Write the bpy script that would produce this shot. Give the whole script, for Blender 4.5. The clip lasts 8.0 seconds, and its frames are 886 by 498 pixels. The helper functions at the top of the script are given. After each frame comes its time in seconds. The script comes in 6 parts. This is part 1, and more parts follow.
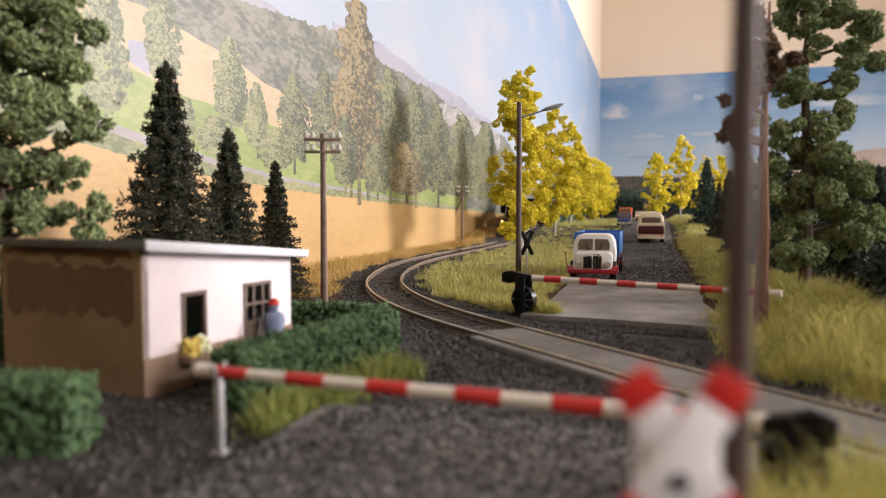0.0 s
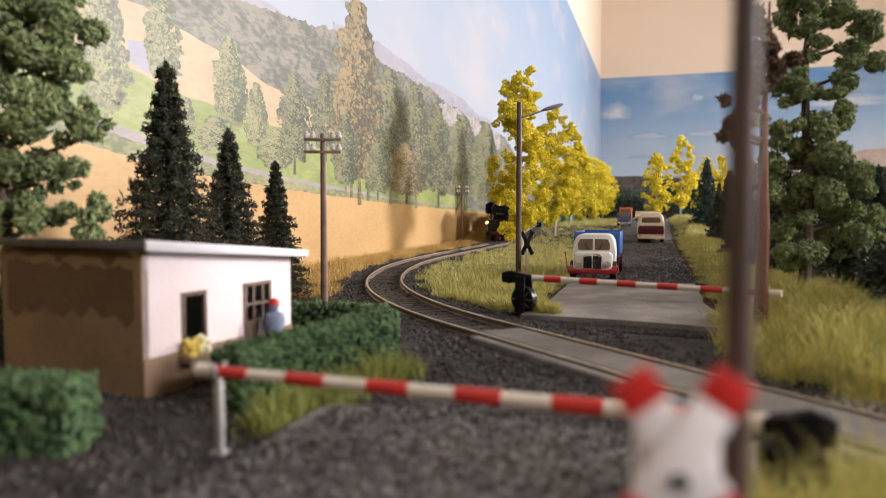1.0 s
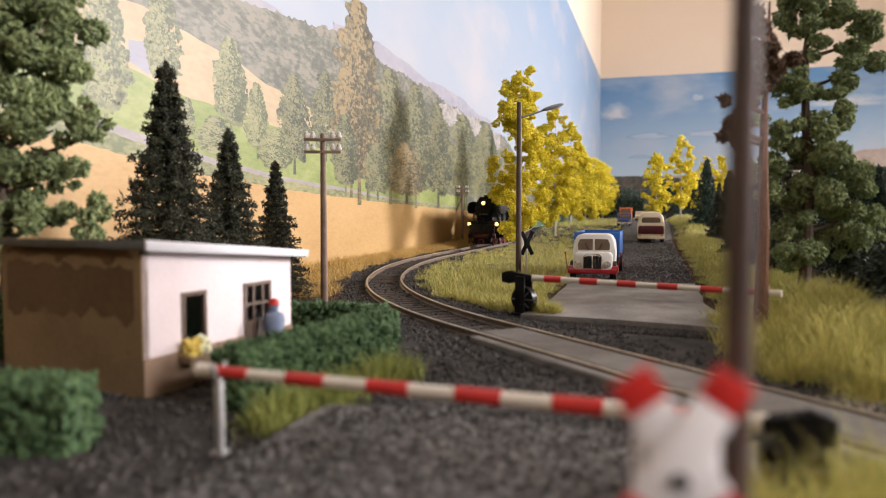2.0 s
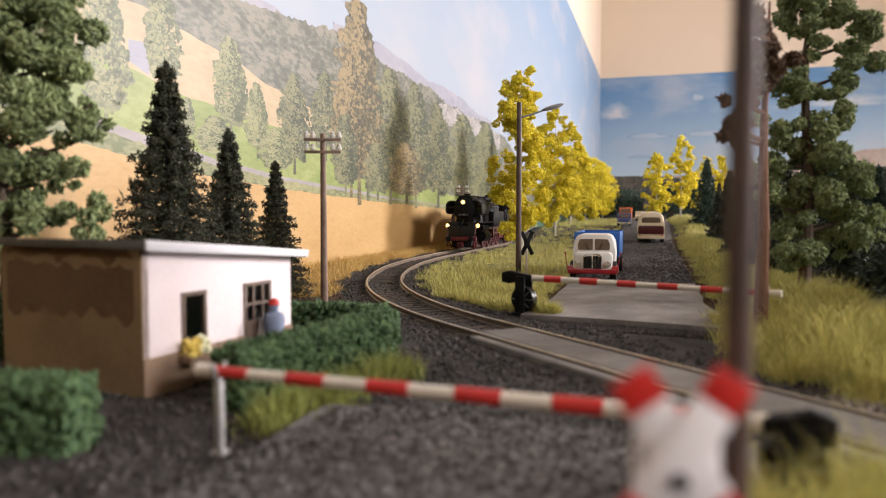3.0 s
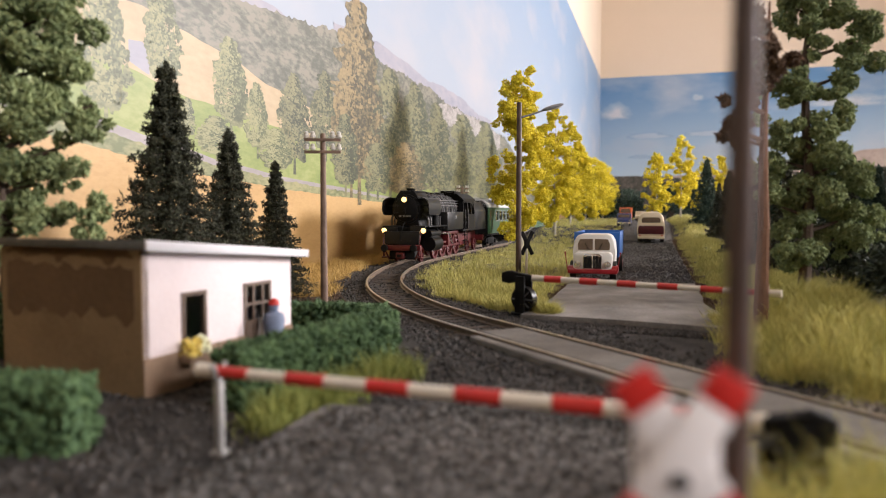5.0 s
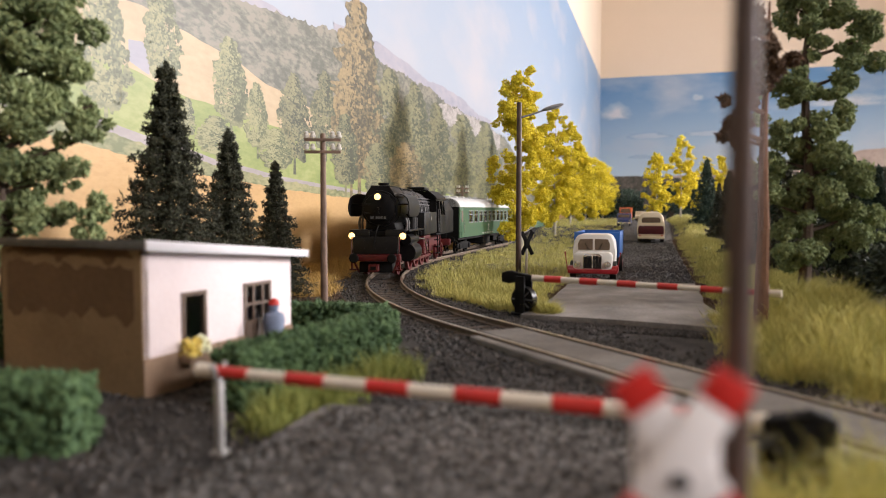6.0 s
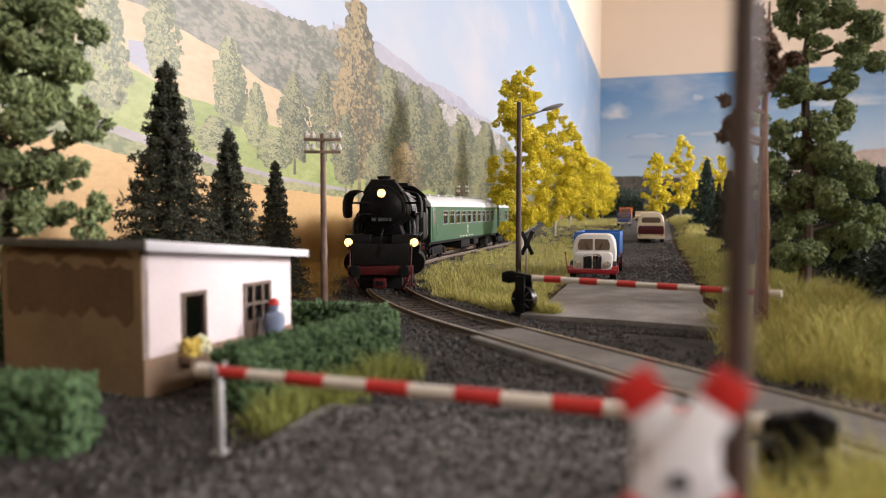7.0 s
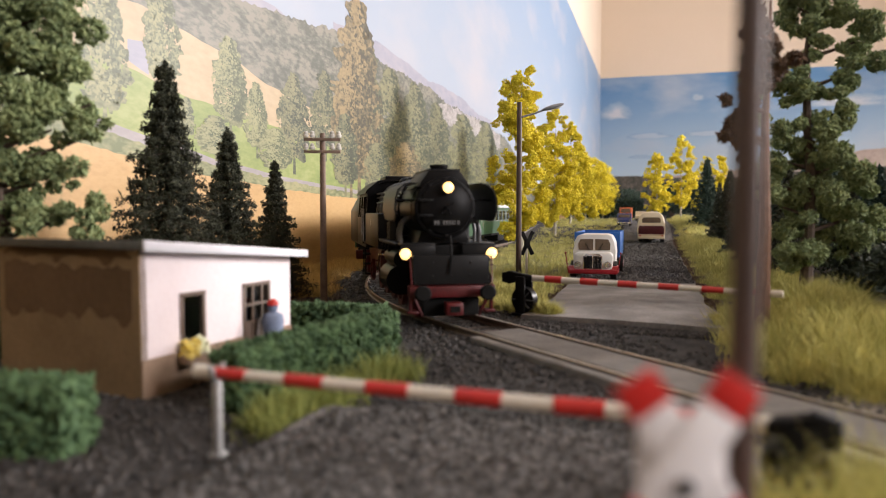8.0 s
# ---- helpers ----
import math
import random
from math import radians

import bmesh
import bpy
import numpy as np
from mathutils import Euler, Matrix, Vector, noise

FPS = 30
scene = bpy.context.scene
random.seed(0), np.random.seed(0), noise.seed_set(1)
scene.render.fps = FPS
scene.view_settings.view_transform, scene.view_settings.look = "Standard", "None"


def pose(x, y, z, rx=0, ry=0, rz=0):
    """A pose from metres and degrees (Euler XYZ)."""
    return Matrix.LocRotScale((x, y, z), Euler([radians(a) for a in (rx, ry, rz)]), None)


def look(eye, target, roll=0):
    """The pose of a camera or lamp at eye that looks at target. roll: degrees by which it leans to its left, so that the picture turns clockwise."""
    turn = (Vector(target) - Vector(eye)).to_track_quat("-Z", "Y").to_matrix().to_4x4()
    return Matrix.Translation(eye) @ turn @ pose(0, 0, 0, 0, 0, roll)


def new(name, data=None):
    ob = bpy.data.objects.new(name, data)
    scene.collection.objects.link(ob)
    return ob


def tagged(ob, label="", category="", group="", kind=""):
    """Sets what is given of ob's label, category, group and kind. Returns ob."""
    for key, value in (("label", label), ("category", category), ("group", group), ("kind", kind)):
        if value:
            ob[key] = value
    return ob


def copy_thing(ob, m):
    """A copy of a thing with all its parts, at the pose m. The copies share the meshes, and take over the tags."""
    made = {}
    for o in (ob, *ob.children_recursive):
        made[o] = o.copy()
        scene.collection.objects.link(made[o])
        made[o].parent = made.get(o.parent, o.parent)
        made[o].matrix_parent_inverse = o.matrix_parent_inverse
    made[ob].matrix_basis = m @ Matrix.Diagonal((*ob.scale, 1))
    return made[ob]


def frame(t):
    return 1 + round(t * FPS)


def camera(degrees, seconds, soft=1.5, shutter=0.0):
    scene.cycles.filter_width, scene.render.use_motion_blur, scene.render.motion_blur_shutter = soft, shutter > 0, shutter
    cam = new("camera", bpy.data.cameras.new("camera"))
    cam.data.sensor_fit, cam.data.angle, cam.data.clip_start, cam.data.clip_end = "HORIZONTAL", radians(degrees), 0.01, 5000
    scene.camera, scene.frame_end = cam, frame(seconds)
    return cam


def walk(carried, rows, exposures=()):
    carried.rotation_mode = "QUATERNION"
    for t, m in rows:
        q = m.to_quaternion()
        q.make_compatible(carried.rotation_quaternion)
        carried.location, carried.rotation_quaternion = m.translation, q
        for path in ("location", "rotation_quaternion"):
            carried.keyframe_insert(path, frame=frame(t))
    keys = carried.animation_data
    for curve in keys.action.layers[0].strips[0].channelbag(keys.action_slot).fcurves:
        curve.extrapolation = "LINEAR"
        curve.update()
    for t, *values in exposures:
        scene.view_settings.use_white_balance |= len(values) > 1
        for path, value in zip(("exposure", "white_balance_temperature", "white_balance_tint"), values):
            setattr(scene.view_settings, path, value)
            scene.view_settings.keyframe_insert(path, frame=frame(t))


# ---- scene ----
# A model railway in 1:87: sizes below are in millimetres and are brought to metres by K.
K = 0.001
cam = camera(64.2, 8.0, soft=1.0, shutter=0.3)
cam.data.dof.use_dof = True
cam.data.dof.focus_distance = 0.4
cam.data.dof.aperture_fstop = 19.0
EYE = (0.0, 0.0, 0.0355)


def view(forward):
    return look((0, forward * K, EYE[2]), (0, 1 + forward * K, EYE[2] - 0.0548))


walk(cam, [(0.0, view(0)), (7.5, view(0)), (8.0, view(0.9))], exposures=[(0.0, 0.0), (8.0, 0.0)])

# ---- light ----
world = bpy.data.worlds.new("sky")
scene.world = world
world.use_nodes = True
sky = world.node_tree.nodes.new("ShaderNodeTexSky")
sky.sky_type, sky.sun_disc = "NISHITA", False
sky.sun_elevation, sky.sun_rotation = radians(25), radians(53)
world.node_tree.links.new(sky.outputs[0], world.node_tree.nodes["Background"].inputs[0])
world.node_tree.nodes["Background"].inputs[1].default_value = 0.1

# room axes: ALONG runs down the long wall to the far corner, ACROSS along the far wall
CORNER = Vector((618.0, 2800.0, 0.0))
TURN = -16.84
ALONG = Vector((0.2897, 0.9571, 0))
ACROSS = Vector((0.9571, -0.2897, 0))
ROOM_LONG, ROOM_WIDE, FLOOR, CEILING = 5200, 1900, -1100, 1550
BACKDROP_TOP = 551


def room(a, b, z=0.0):
    """A place a mm before the far wall and b mm from the long wall."""
    return CORNER - ALONG * a + ACROSS * b + Vector((0, 0, z))


def area_lamp(name, where, target, wide, high, watts, colour):
    data = bpy.data.lights.new(name, "AREA")
    data.shape, data.size, data.size_y, data.energy, data.color = "RECTANGLE", wide * K, high * K, watts, colour
    ob = new(name, data)
    ob.matrix_world = look(Vector(where) * K, Vector(target) * K)
    return ob


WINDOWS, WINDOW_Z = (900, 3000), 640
area_lamp("window_and_fill_light", room(WINDOWS[0], ROOM_WIDE - 10, WINDOW_Z), (20, 420, 0), 300, 340, 82, (1.0, 0.93, 0.93))
# second window is unseen, added as soft fill for sides facing the camera
area_lamp("window_and_fill_light", room(WINDOWS[1], ROOM_WIDE - 10, WINDOW_Z), (60, 420, 0), 700, 700, 31, (1.0, 0.92, 0.92))
# no lamp is known here: weak overhead fill, out of view
area_lamp("unseen_fill_light", room(3350, 620, CEILING - 60), room(2900, 300, 0), 900, 500, 2.5, (1.0, 0.9, 0.82))


# ---- materials ----
def material(name, colour, other=None, rough=0.6, metal=0.0, scale=300.0, fine=1500.0, bump=0.0, glow=0.0, island=0.0, per_object=0.0, spec=0.5):
    """Two tones mixed by a coarse and a fine noise, with relief; scales are per metre."""
    m = bpy.data.materials.new(name)
    m.use_nodes = True
    nt = m.node_tree
    n, link = nt.nodes, nt.links.new
    bsdf = n["Principled BSDF"]
    bsdf.inputs["Roughness"].default_value, bsdf.inputs["Metallic"].default_value = rough, metal
    bsdf.inputs["Specular IOR Level"].default_value = spec
    other = other or tuple(c * 0.7 for c in colour)
    co = n.new("ShaderNodeTexCoord")
    big, small, mix = n.new("ShaderNodeTexNoise"), n.new("ShaderNodeTexNoise"), n.new("ShaderNodeMix")
    for tex, s in ((big, scale), (small, fine)):
        tex.inputs["Scale"].default_value, tex.inputs["Detail"].default_value = s, 4
        link(co.outputs["Object"], tex.inputs["Vector"])
    add = n.new("ShaderNodeMath")
    add.operation = "MULTIPLY_ADD"
    link(small.outputs[0], add.inputs[0])
    add.inputs[1].default_value = 0.6
    link(big.outputs[0], add.inputs[2])
    ramp = n.new("ShaderNodeMapRange")
    ramp.inputs[1].default_value, ramp.inputs[2].default_value = 0.55, 1.05
    link(add.outputs[0], ramp.inputs[0])
    fac = ramp.outputs[0]
    if island or per_object:
        source = n.new("ShaderNodeNewGeometry").outputs["Random Per Island"] if island else n.new("ShaderNodeObjectInfo").outputs["Random"]
        blend = n.new("ShaderNodeMix")
        blend.inputs[0].default_value = island or per_object
        link(fac, blend.inputs[2])
        link(source, blend.inputs[3])
        fac = blend.outputs[0]
    mix.data_type = "RGBA"
    mix.inputs[6].default_value, mix.inputs[7].default_value = (*colour, 1), (*other, 1)
    link(fac, mix.inputs[0])
    link(mix.outputs[2], bsdf.inputs["Base Color"])
    if bump:
        b = n.new("ShaderNodeBump")
        b.inputs["Strength"].default_value, b.inputs["Distance"].default_value = min(bump, 1.0), 0.0006
        link(add.outputs[0], b.inputs["Height"])
        link(b.outputs[0], bsdf.inputs["Normal"])
    if glow:
        bsdf.inputs["Emission Color"].default_value = (*colour, 1)
        bsdf.inputs["Emission Strength"].default_value = glow
    return m


def glass_material(name, tint):
    m = bpy.data.materials.new(name)
    m.use_nodes = True
    b = m.node_tree.nodes["Principled BSDF"]
    b.inputs["Base Color"].default_value = (*tint, 1)
    b.inputs["Roughness"].default_value, b.inputs["Transmission Weight"].default_value = 0.08, 1.0
    b.inputs["IOR"].default_value = 1.45
    return m


M = dict(
    earth=material("dark_gravel_ground", (0.009, 0.0085, 0.008), (0.065, 0.06, 0.056), 0.95, scale=160, fine=900, bump=0.9),
    # pale copy of the ballast stone, with sunlight put into the colour
    sunlit_toned_stone=material("sunlit_toned_stone", (0.2, 0.18, 0.15), (0.42, 0.38, 0.32), 0.9, island=0.7, scale=300, fine=2000),
    stone=material("ballast_stone", (0.012, 0.011, 0.0105), (0.1, 0.092, 0.085), 0.92, island=0.7, scale=300, fine=2000),
    brown=material("brown_soil", (0.06, 0.036, 0.022), (0.13, 0.085, 0.055), 0.95, island=0.5, scale=300, fine=1500, bump=0.6),
    asphalt=material("old_asphalt", (0.03, 0.0285, 0.0275), (0.24, 0.228, 0.217), 0.92, scale=330, fine=1300, bump=1.0, spec=0.25),
    slab=material("pale_concrete_slab", (0.13, 0.122, 0.113), (0.32, 0.302, 0.284), 0.9, scale=60, fine=1500, bump=0.4, spec=0.25),
    asphalt_far=material("worn_asphalt", (0.026, 0.025, 0.0245), (0.17, 0.163, 0.157), 0.9, scale=240, fine=900, bump=1.0, spec=0.25),
    rail=material("rusty_rail", (0.12, 0.085, 0.06), (0.2, 0.15, 0.11), 0.55, 0.3, scale=250, fine=1800),
    rail_top=material("polished_rail_head", (0.62, 0.55, 0.45), (0.45, 0.38, 0.3), 0.35, 0.8, scale=250, fine=1800),
    sleeper=material("brown_sleeper", (0.035, 0.024, 0.018), (0.09, 0.065, 0.048), 0.8, per_object=0.5, scale=300, fine=1800, bump=0.4),
    plank=material("grey_crossing_board", (0.1, 0.092, 0.082), (0.25, 0.232, 0.21), 0.75, per_object=0.4, scale=120, fine=900, bump=0.4),
    grass=material("fresh_static_grass", (0.24, 0.26, 0.055), (0.86, 0.78, 0.27), 0.75, island=0.45, scale=70, fine=260),
    grass_green=material("green_static_grass", (0.1, 0.14, 0.03), (0.36, 0.38, 0.09), 0.75, island=0.75, scale=90, fine=500),
    straw=material("straw_static_grass", (0.4, 0.25, 0.07), (0.76, 0.55, 0.2), 0.8, island=0.75, scale=90, fine=500),
    yellow=material("yellow_foliage", (0.5, 0.4, 0.012), (0.95, 0.82, 0.05), 0.8, island=0.6, scale=90, fine=700),
    brown_leaf=material("brown_foliage", (0.05, 0.03, 0.018), (0.17, 0.1, 0.055), 0.85, island=0.6, scale=90, fine=700),
    leaf=material("green_foliage", (0.07, 0.11, 0.045), (0.33, 0.39, 0.17), 0.85, island=0.6, scale=90, fine=700),
    fir=material("dark_fir_needles", (0.008, 0.011, 0.006), (0.06, 0.066, 0.034), 0.8, island=0.7, scale=120, fine=900),
    fir_green=material("blue_green_fir_needles", (0.01, 0.024, 0.017), (0.04, 0.075, 0.05), 0.8, island=0.7, scale=120, fine=900),
    hedge=material("hedge_foliage", (0.018, 0.05, 0.02), (0.11, 0.19, 0.075), 0.85, island=0.6, scale=120, fine=900),
    bark=material("brown_bark", (0.05, 0.033, 0.022), (0.12, 0.085, 0.06), 0.85, scale=300, fine=1500, bump=0.5),
    birch=material("pale_trunk", (0.36, 0.34, 0.28), (0.6, 0.57, 0.5), 0.8, scale=200, fine=1200, bump=0.4),
    red_bark=material("red_brown_bark", (0.13, 0.062, 0.03), (0.2, 0.1, 0.055), 0.8, scale=300, fine=1500, bump=0.4),
    pole=material("weathered_wood_pole", (0.14, 0.09, 0.065), (0.26, 0.175, 0.13), 0.65, scale=200, fine=1500, bump=0.3),
    post=material("brown_lamp_post", (0.05, 0.03, 0.022), (0.09, 0.055, 0.04), 0.6, scale=200, fine=1500),
    lamp_grey=material("grey_lamp_head", (0.16, 0.165, 0.17), (0.26, 0.265, 0.27), 0.4, scale=400),
    insulator=material("white_insulator", (0.7, 0.68, 0.63), (0.55, 0.52, 0.47), 0.3),
    red=material("barrier_red", (0.62, 0.025, 0.018), (0.5, 0.02, 0.015), 0.4, scale=300),
    white=material("barrier_white", (0.8, 0.76, 0.66), (0.7, 0.65, 0.55), 0.45, scale=300),
    sign=material("sign_white", (0.88, 0.86, 0.86), (0.8, 0.77, 0.77), 0.4, scale=300),
    cap=material("red_cap", (0.6, 0.03, 0.02), None, 0.6),
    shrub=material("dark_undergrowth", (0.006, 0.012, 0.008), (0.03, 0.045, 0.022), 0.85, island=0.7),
    steel=material("grey_metal", (0.25, 0.25, 0.25), (0.4, 0.4, 0.39), 0.5, 0.3, scale=400),
    black=material("black_paint", (0.004, 0.004, 0.0043), (0.009, 0.0085, 0.0085), 0.42, scale=200, fine=1200, spec=0.14),
    matt=material("matt_black", (0.005, 0.005, 0.005), (0.011, 0.0105, 0.01), 0.75, scale=200, spec=0.14),
    boiler=material("dark_grey_boiler", (0.009, 0.009, 0.0095), (0.017, 0.017, 0.017), 0.4, scale=150, fine=900, spec=0.2),
    loco_red=material("locomotive_red", (0.12, 0.008, 0.009), (0.05, 0.005, 0.006), 0.45, scale=200),
    pipe=material("dark_steel_pipe", (0.1, 0.1, 0.103), (0.18, 0.18, 0.18), 0.4, 0.4, scale=300),
    curtain=material("pale_curtain", (0.62, 0.6, 0.54), (0.5, 0.48, 0.42), 0.8),
    coach=material("coach_green", (0.035, 0.095, 0.045), (0.045, 0.11, 0.055), 0.4, scale=60),
    coach_roof=material("pale_grey_roof", (0.5, 0.52, 0.52), (0.6, 0.61, 0.6), 0.55, scale=60),
    cream=material("cream_paint", (0.78, 0.68, 0.5), (0.72, 0.61, 0.43), 0.35, scale=150),
    truck_white=material("off_white_paint", (0.72, 0.71, 0.67), (0.64, 0.62, 0.58), 0.3, scale=150),
    truck_red=material("deep_red_paint", (0.3, 0.012, 0.02), (0.22, 0.01, 0.016), 0.3, scale=150),
    maroon=material("maroon_paint", (0.1, 0.012, 0.018), (0.07, 0.01, 0.014), 0.4, scale=150),
    blue=material("blue_paint", (0.02, 0.1, 0.36), (0.03, 0.14, 0.44), 0.4, scale=150),
    navy=material("dark_blue_paint", (0.02, 0.03, 0.1), (0.03, 0.045, 0.14), 0.35, scale=150),
    orange=material("orange_paint", (0.6, 0.14, 0.03), (0.5, 0.1, 0.02), 0.4, scale=150),
    grit=material("asphalt_grit", (0.02, 0.019, 0.018), (0.17, 0.163, 0.155), 0.9, island=0.85),
    tyre=material("black_tyre", (0.014, 0.013, 0.012), (0.03, 0.028, 0.026), 0.8),
    seat=material("dark_cab_inside", (0.1, 0.07, 0.045), (0.16, 0.11, 0.07), 0.7),
    chrome=material("bright_metal", (0.72, 0.7, 0.66), (0.6, 0.58, 0.54), 0.25, 0.9),
    stucco=material("white_stucco", (0.8, 0.72, 0.73), (0.72, 0.63, 0.63), 0.85, scale=70, fine=900, bump=0.25),
    tan=material("ochre_stucco", (0.26, 0.185, 0.1), (0.19, 0.13, 0.068), 0.88, scale=60, fine=900, bump=0.3),
    stain=material("brown_flaked_stucco", (0.1, 0.06, 0.028), (0.15, 0.092, 0.046), 0.9, scale=60, fine=700, bump=0.4),
    plinth=material("tan_plinth", (0.33, 0.23, 0.16), (0.26, 0.18, 0.12), 0.85, scale=90, fine=900, bump=0.3),
    roof=material("tarred_roof", (0.06, 0.063, 0.055), (0.11, 0.11, 0.1), 0.8, scale=120, fine=900, bump=0.3),
    fascia=material("pale_roof_edge", (0.74, 0.74, 0.78), (0.62, 0.62, 0.66), 0.5, scale=120),
    frame_wood=material("brown_window_frame", (0.14, 0.095, 0.068), (0.1, 0.068, 0.05), 0.6, scale=400),
    # near black: the shade of an unlit room, put into the colour
    dark=material("dark_inside_shade", (0.012, 0.011, 0.012), (0.02, 0.018, 0.018), 0.9),
    flower=material("yellow_flowers", (0.8, 0.6, 0.04), (0.85, 0.72, 0.3), 0.7, island=0.6),
    pale_flower=material("cream_flowers", (0.8, 0.78, 0.55), (0.7, 0.74, 0.5), 0.7, island=0.6),
    jacket=material("blue_grey_coat", (0.2, 0.25, 0.36), (0.15, 0.19, 0.28), 0.7),
    lamp=material("warm_headlamp", (1.0, 0.6, 0.2), (1.0, 0.64, 0.24), 0.3, glow=3.2),
    wall=material("cream_wall_paint", (0.68, 0.575, 0.46), (0.66, 0.555, 0.44), 0.85, scale=6, fine=120, bump=0.05),
    # ceiling never in view, toned down to return less light
    ceiling=material("dim_unseen_ceiling", (0.34, 0.25, 0.16), (0.28, 0.2, 0.125), 0.9, scale=6, fine=120),
    # for the unseen wall behind the camera, dark so that it bounces little light
    panel=material("dark_unseen_wall", (0.09, 0.055, 0.032), (0.14, 0.09, 0.055), 0.6, scale=8, fine=120),
    floorwood=material("brown_floor", (0.2, 0.13, 0.08), (0.28, 0.19, 0.12), 0.6, scale=8, fine=120),
    pane=glass_material("window_glass", (0.9, 0.95, 0.95)),
)


# ---- mesh tools, in millimetres ----
def at(x, y, z=0.0, rz=0.0, rx=0.0, ry=0.0):
    return pose(x * K, y * K, z * K, rx, ry, rz)


def finish(name, mesh, mat, parent, label, smooth):
    mesh.materials.append(M[mat])
    if smooth:
        mesh.polygons.foreach_set("use_smooth", [True] * len(mesh.polygons))
        mesh.set_sharp_from_angle(angle=radians(38))
    ob = new(name, mesh)
    if parent is not None:
        ob.parent = parent
    if label:
        ob["label"] = label
    return ob


def part(name, bm, mat, parent=None, label="", smooth=True):
    """Links a bmesh in millimetres as one mesh object."""
    bmesh.ops.scale(bm, vec=(K, K, K), verts=bm.verts)
    bmesh.ops.recalc_face_normals(bm, faces=bm.faces)
    mesh = bpy.data.meshes.new(name)
    bm.to_mesh(mesh)
    bm.free()
    return finish(name, mesh, mat, parent, label, smooth)


def raw(name, verts, faces, mat, parent=None, label="", smooth=False):
    mesh = bpy.data.meshes.new(name)
    mesh.from_pydata((np.asarray(verts, float) * K).tolist(), [], faces if isinstance(faces, list) else faces.tolist())
    return finish(name, mesh, mat, parent, label, smooth)


def thing(name, m, label, category, group="", kind=""):
    ob = new(name)
    ob.empty_display_size = 0.005
    ob.matrix_basis = m
    return tagged(ob, label, category, group, kind)


def box(bm, x0, x1, y0, y1, z0, z1, bevel=0.0):
    r = bmesh.ops.create_cube(bm, size=1.0)
    vs = r["verts"]
    bmesh.ops.scale(bm, vec=(x1 - x0, y1 - y0, z1 - z0), verts=vs)
    bmesh.ops.translate(bm, vec=((x0 + x1) / 2, (y0 + y1) / 2, (z0 + z1) / 2), verts=vs)
    if bevel:
        es = list({e for v in vs for e in v.link_edges})
        bmesh.ops.bevel(bm, geom=es, offset=bevel, segments=2, affect="EDGES", profile=0.5)
    return bm


def rod(bm, p0, p1, r0, r1=None, n=12):
    p0, p1 = Vector(p0), Vector(p1)
    d = p1 - p0
    m = Matrix.Translation((p0 + p1) / 2) @ d.to_track_quat("Z", "Y").to_matrix().to_4x4()
    bmesh.ops.create_cone(bm, cap_ends=True, segments=n, radius1=r0, radius2=r0 if r1 is None else r1, depth=d.length, matrix=m)
    return bm


def prism(bm, outline, axis, lo, hi, bevel=0.0):
    """A flat outline pushed along an axis: 'x' outlines are (y, z), 'y' outlines (x, z), 'z' outlines (x, y)."""
    def place(p, h):
        return {"x": (h, p[0], p[1]), "y": (p[0], h, p[1]), "z": (p[0], p[1], h)}[axis]
    a = [bm.verts.new(place(p, lo)) for p in outline]
    b = [bm.verts.new(place(p, hi)) for p in outline]
    k = len(outline)
    fs = [bm.faces.new(a), bm.faces.new(b)]
    for i in range(k):
        fs.append(bm.faces.new((a[i], a[(i + 1) % k], b[(i + 1) % k], b[i])))
    if bevel:
        bmesh.ops.bevel(bm, geom=list({e for f in fs for e in f.edges}), offset=bevel, segments=2, affect="EDGES", profile=0.5)
    return bm


def lathe(bm, profile, n=24, m=Matrix()):
    """Turns (radius, height) pairs about z."""
    rings = []
    for r, z in profile:
        rings.append([bm.verts.new(m @ Vector((r * math.cos(i * math.tau / n), r * math.sin(i * math.tau / n), z))) for i in range(n)])
    for p, q in zip(rings, rings[1:]):
        for i in range(n):
            bm.faces.new((p[i], p[(i + 1) % n], q[(i + 1) % n], q[i]))
    bm.faces.new(rings[0])
    bm.faces.new(rings[-1])
    return bm


B = bmesh.new
RNG = np.random.default_rng(5)
FLAKE = np.array([(1, 0, 0), (-1, 0, 0), (0, 1, 0), (0, -1, 0), (0, 0, 1), (0, 0, -1)], float)
FLAKE_FACES = np.array([(0, 2, 4), (2, 1, 4), (1, 3, 4), (3, 0, 4), (2, 0, 5), (1, 2, 5), (3, 1, 5), (0, 3, 5)])


def turns(n):
    q = RNG.normal(size=(n, 4))
    q /= np.linalg.norm(q, axis=1)[:, None]
    w, x, y, z = q.T
    return np.stack([1 - 2 * (y * y + z * z), 2 * (x * y - z * w), 2 * (x * z + y * w),
                     2 * (x * y + z * w), 1 - 2 * (x * x + z * z), 2 * (y * z - x * w),
                     2 * (x * z - y * w), 2 * (y * z + x * w), 1 - 2 * (x * x + y * y)], 1).reshape(n, 3, 3)


def flakes(centres, size, flat=(1.0, 0.75, 0.45)):
    """Small irregular eight-sided crumbs round the given places."""
    c = np.asarray(centres, float)
    n = len(c)
    s = size * RNG.uniform(0.5, 1.4, (n, 1, 1)) * RNG.uniform(0.7, 1.3, (n, 6, 1))
    v = FLAKE[None] * np.array(flat) * s
    v = np.einsum("nij,nkj->nki", turns(n), v) + c[:, None]
    f = FLAKE_FACES[None] + (np.arange(n) * 6)[:, None, None]
    return v.reshape(-1, 3), f.reshape(-1, 3)


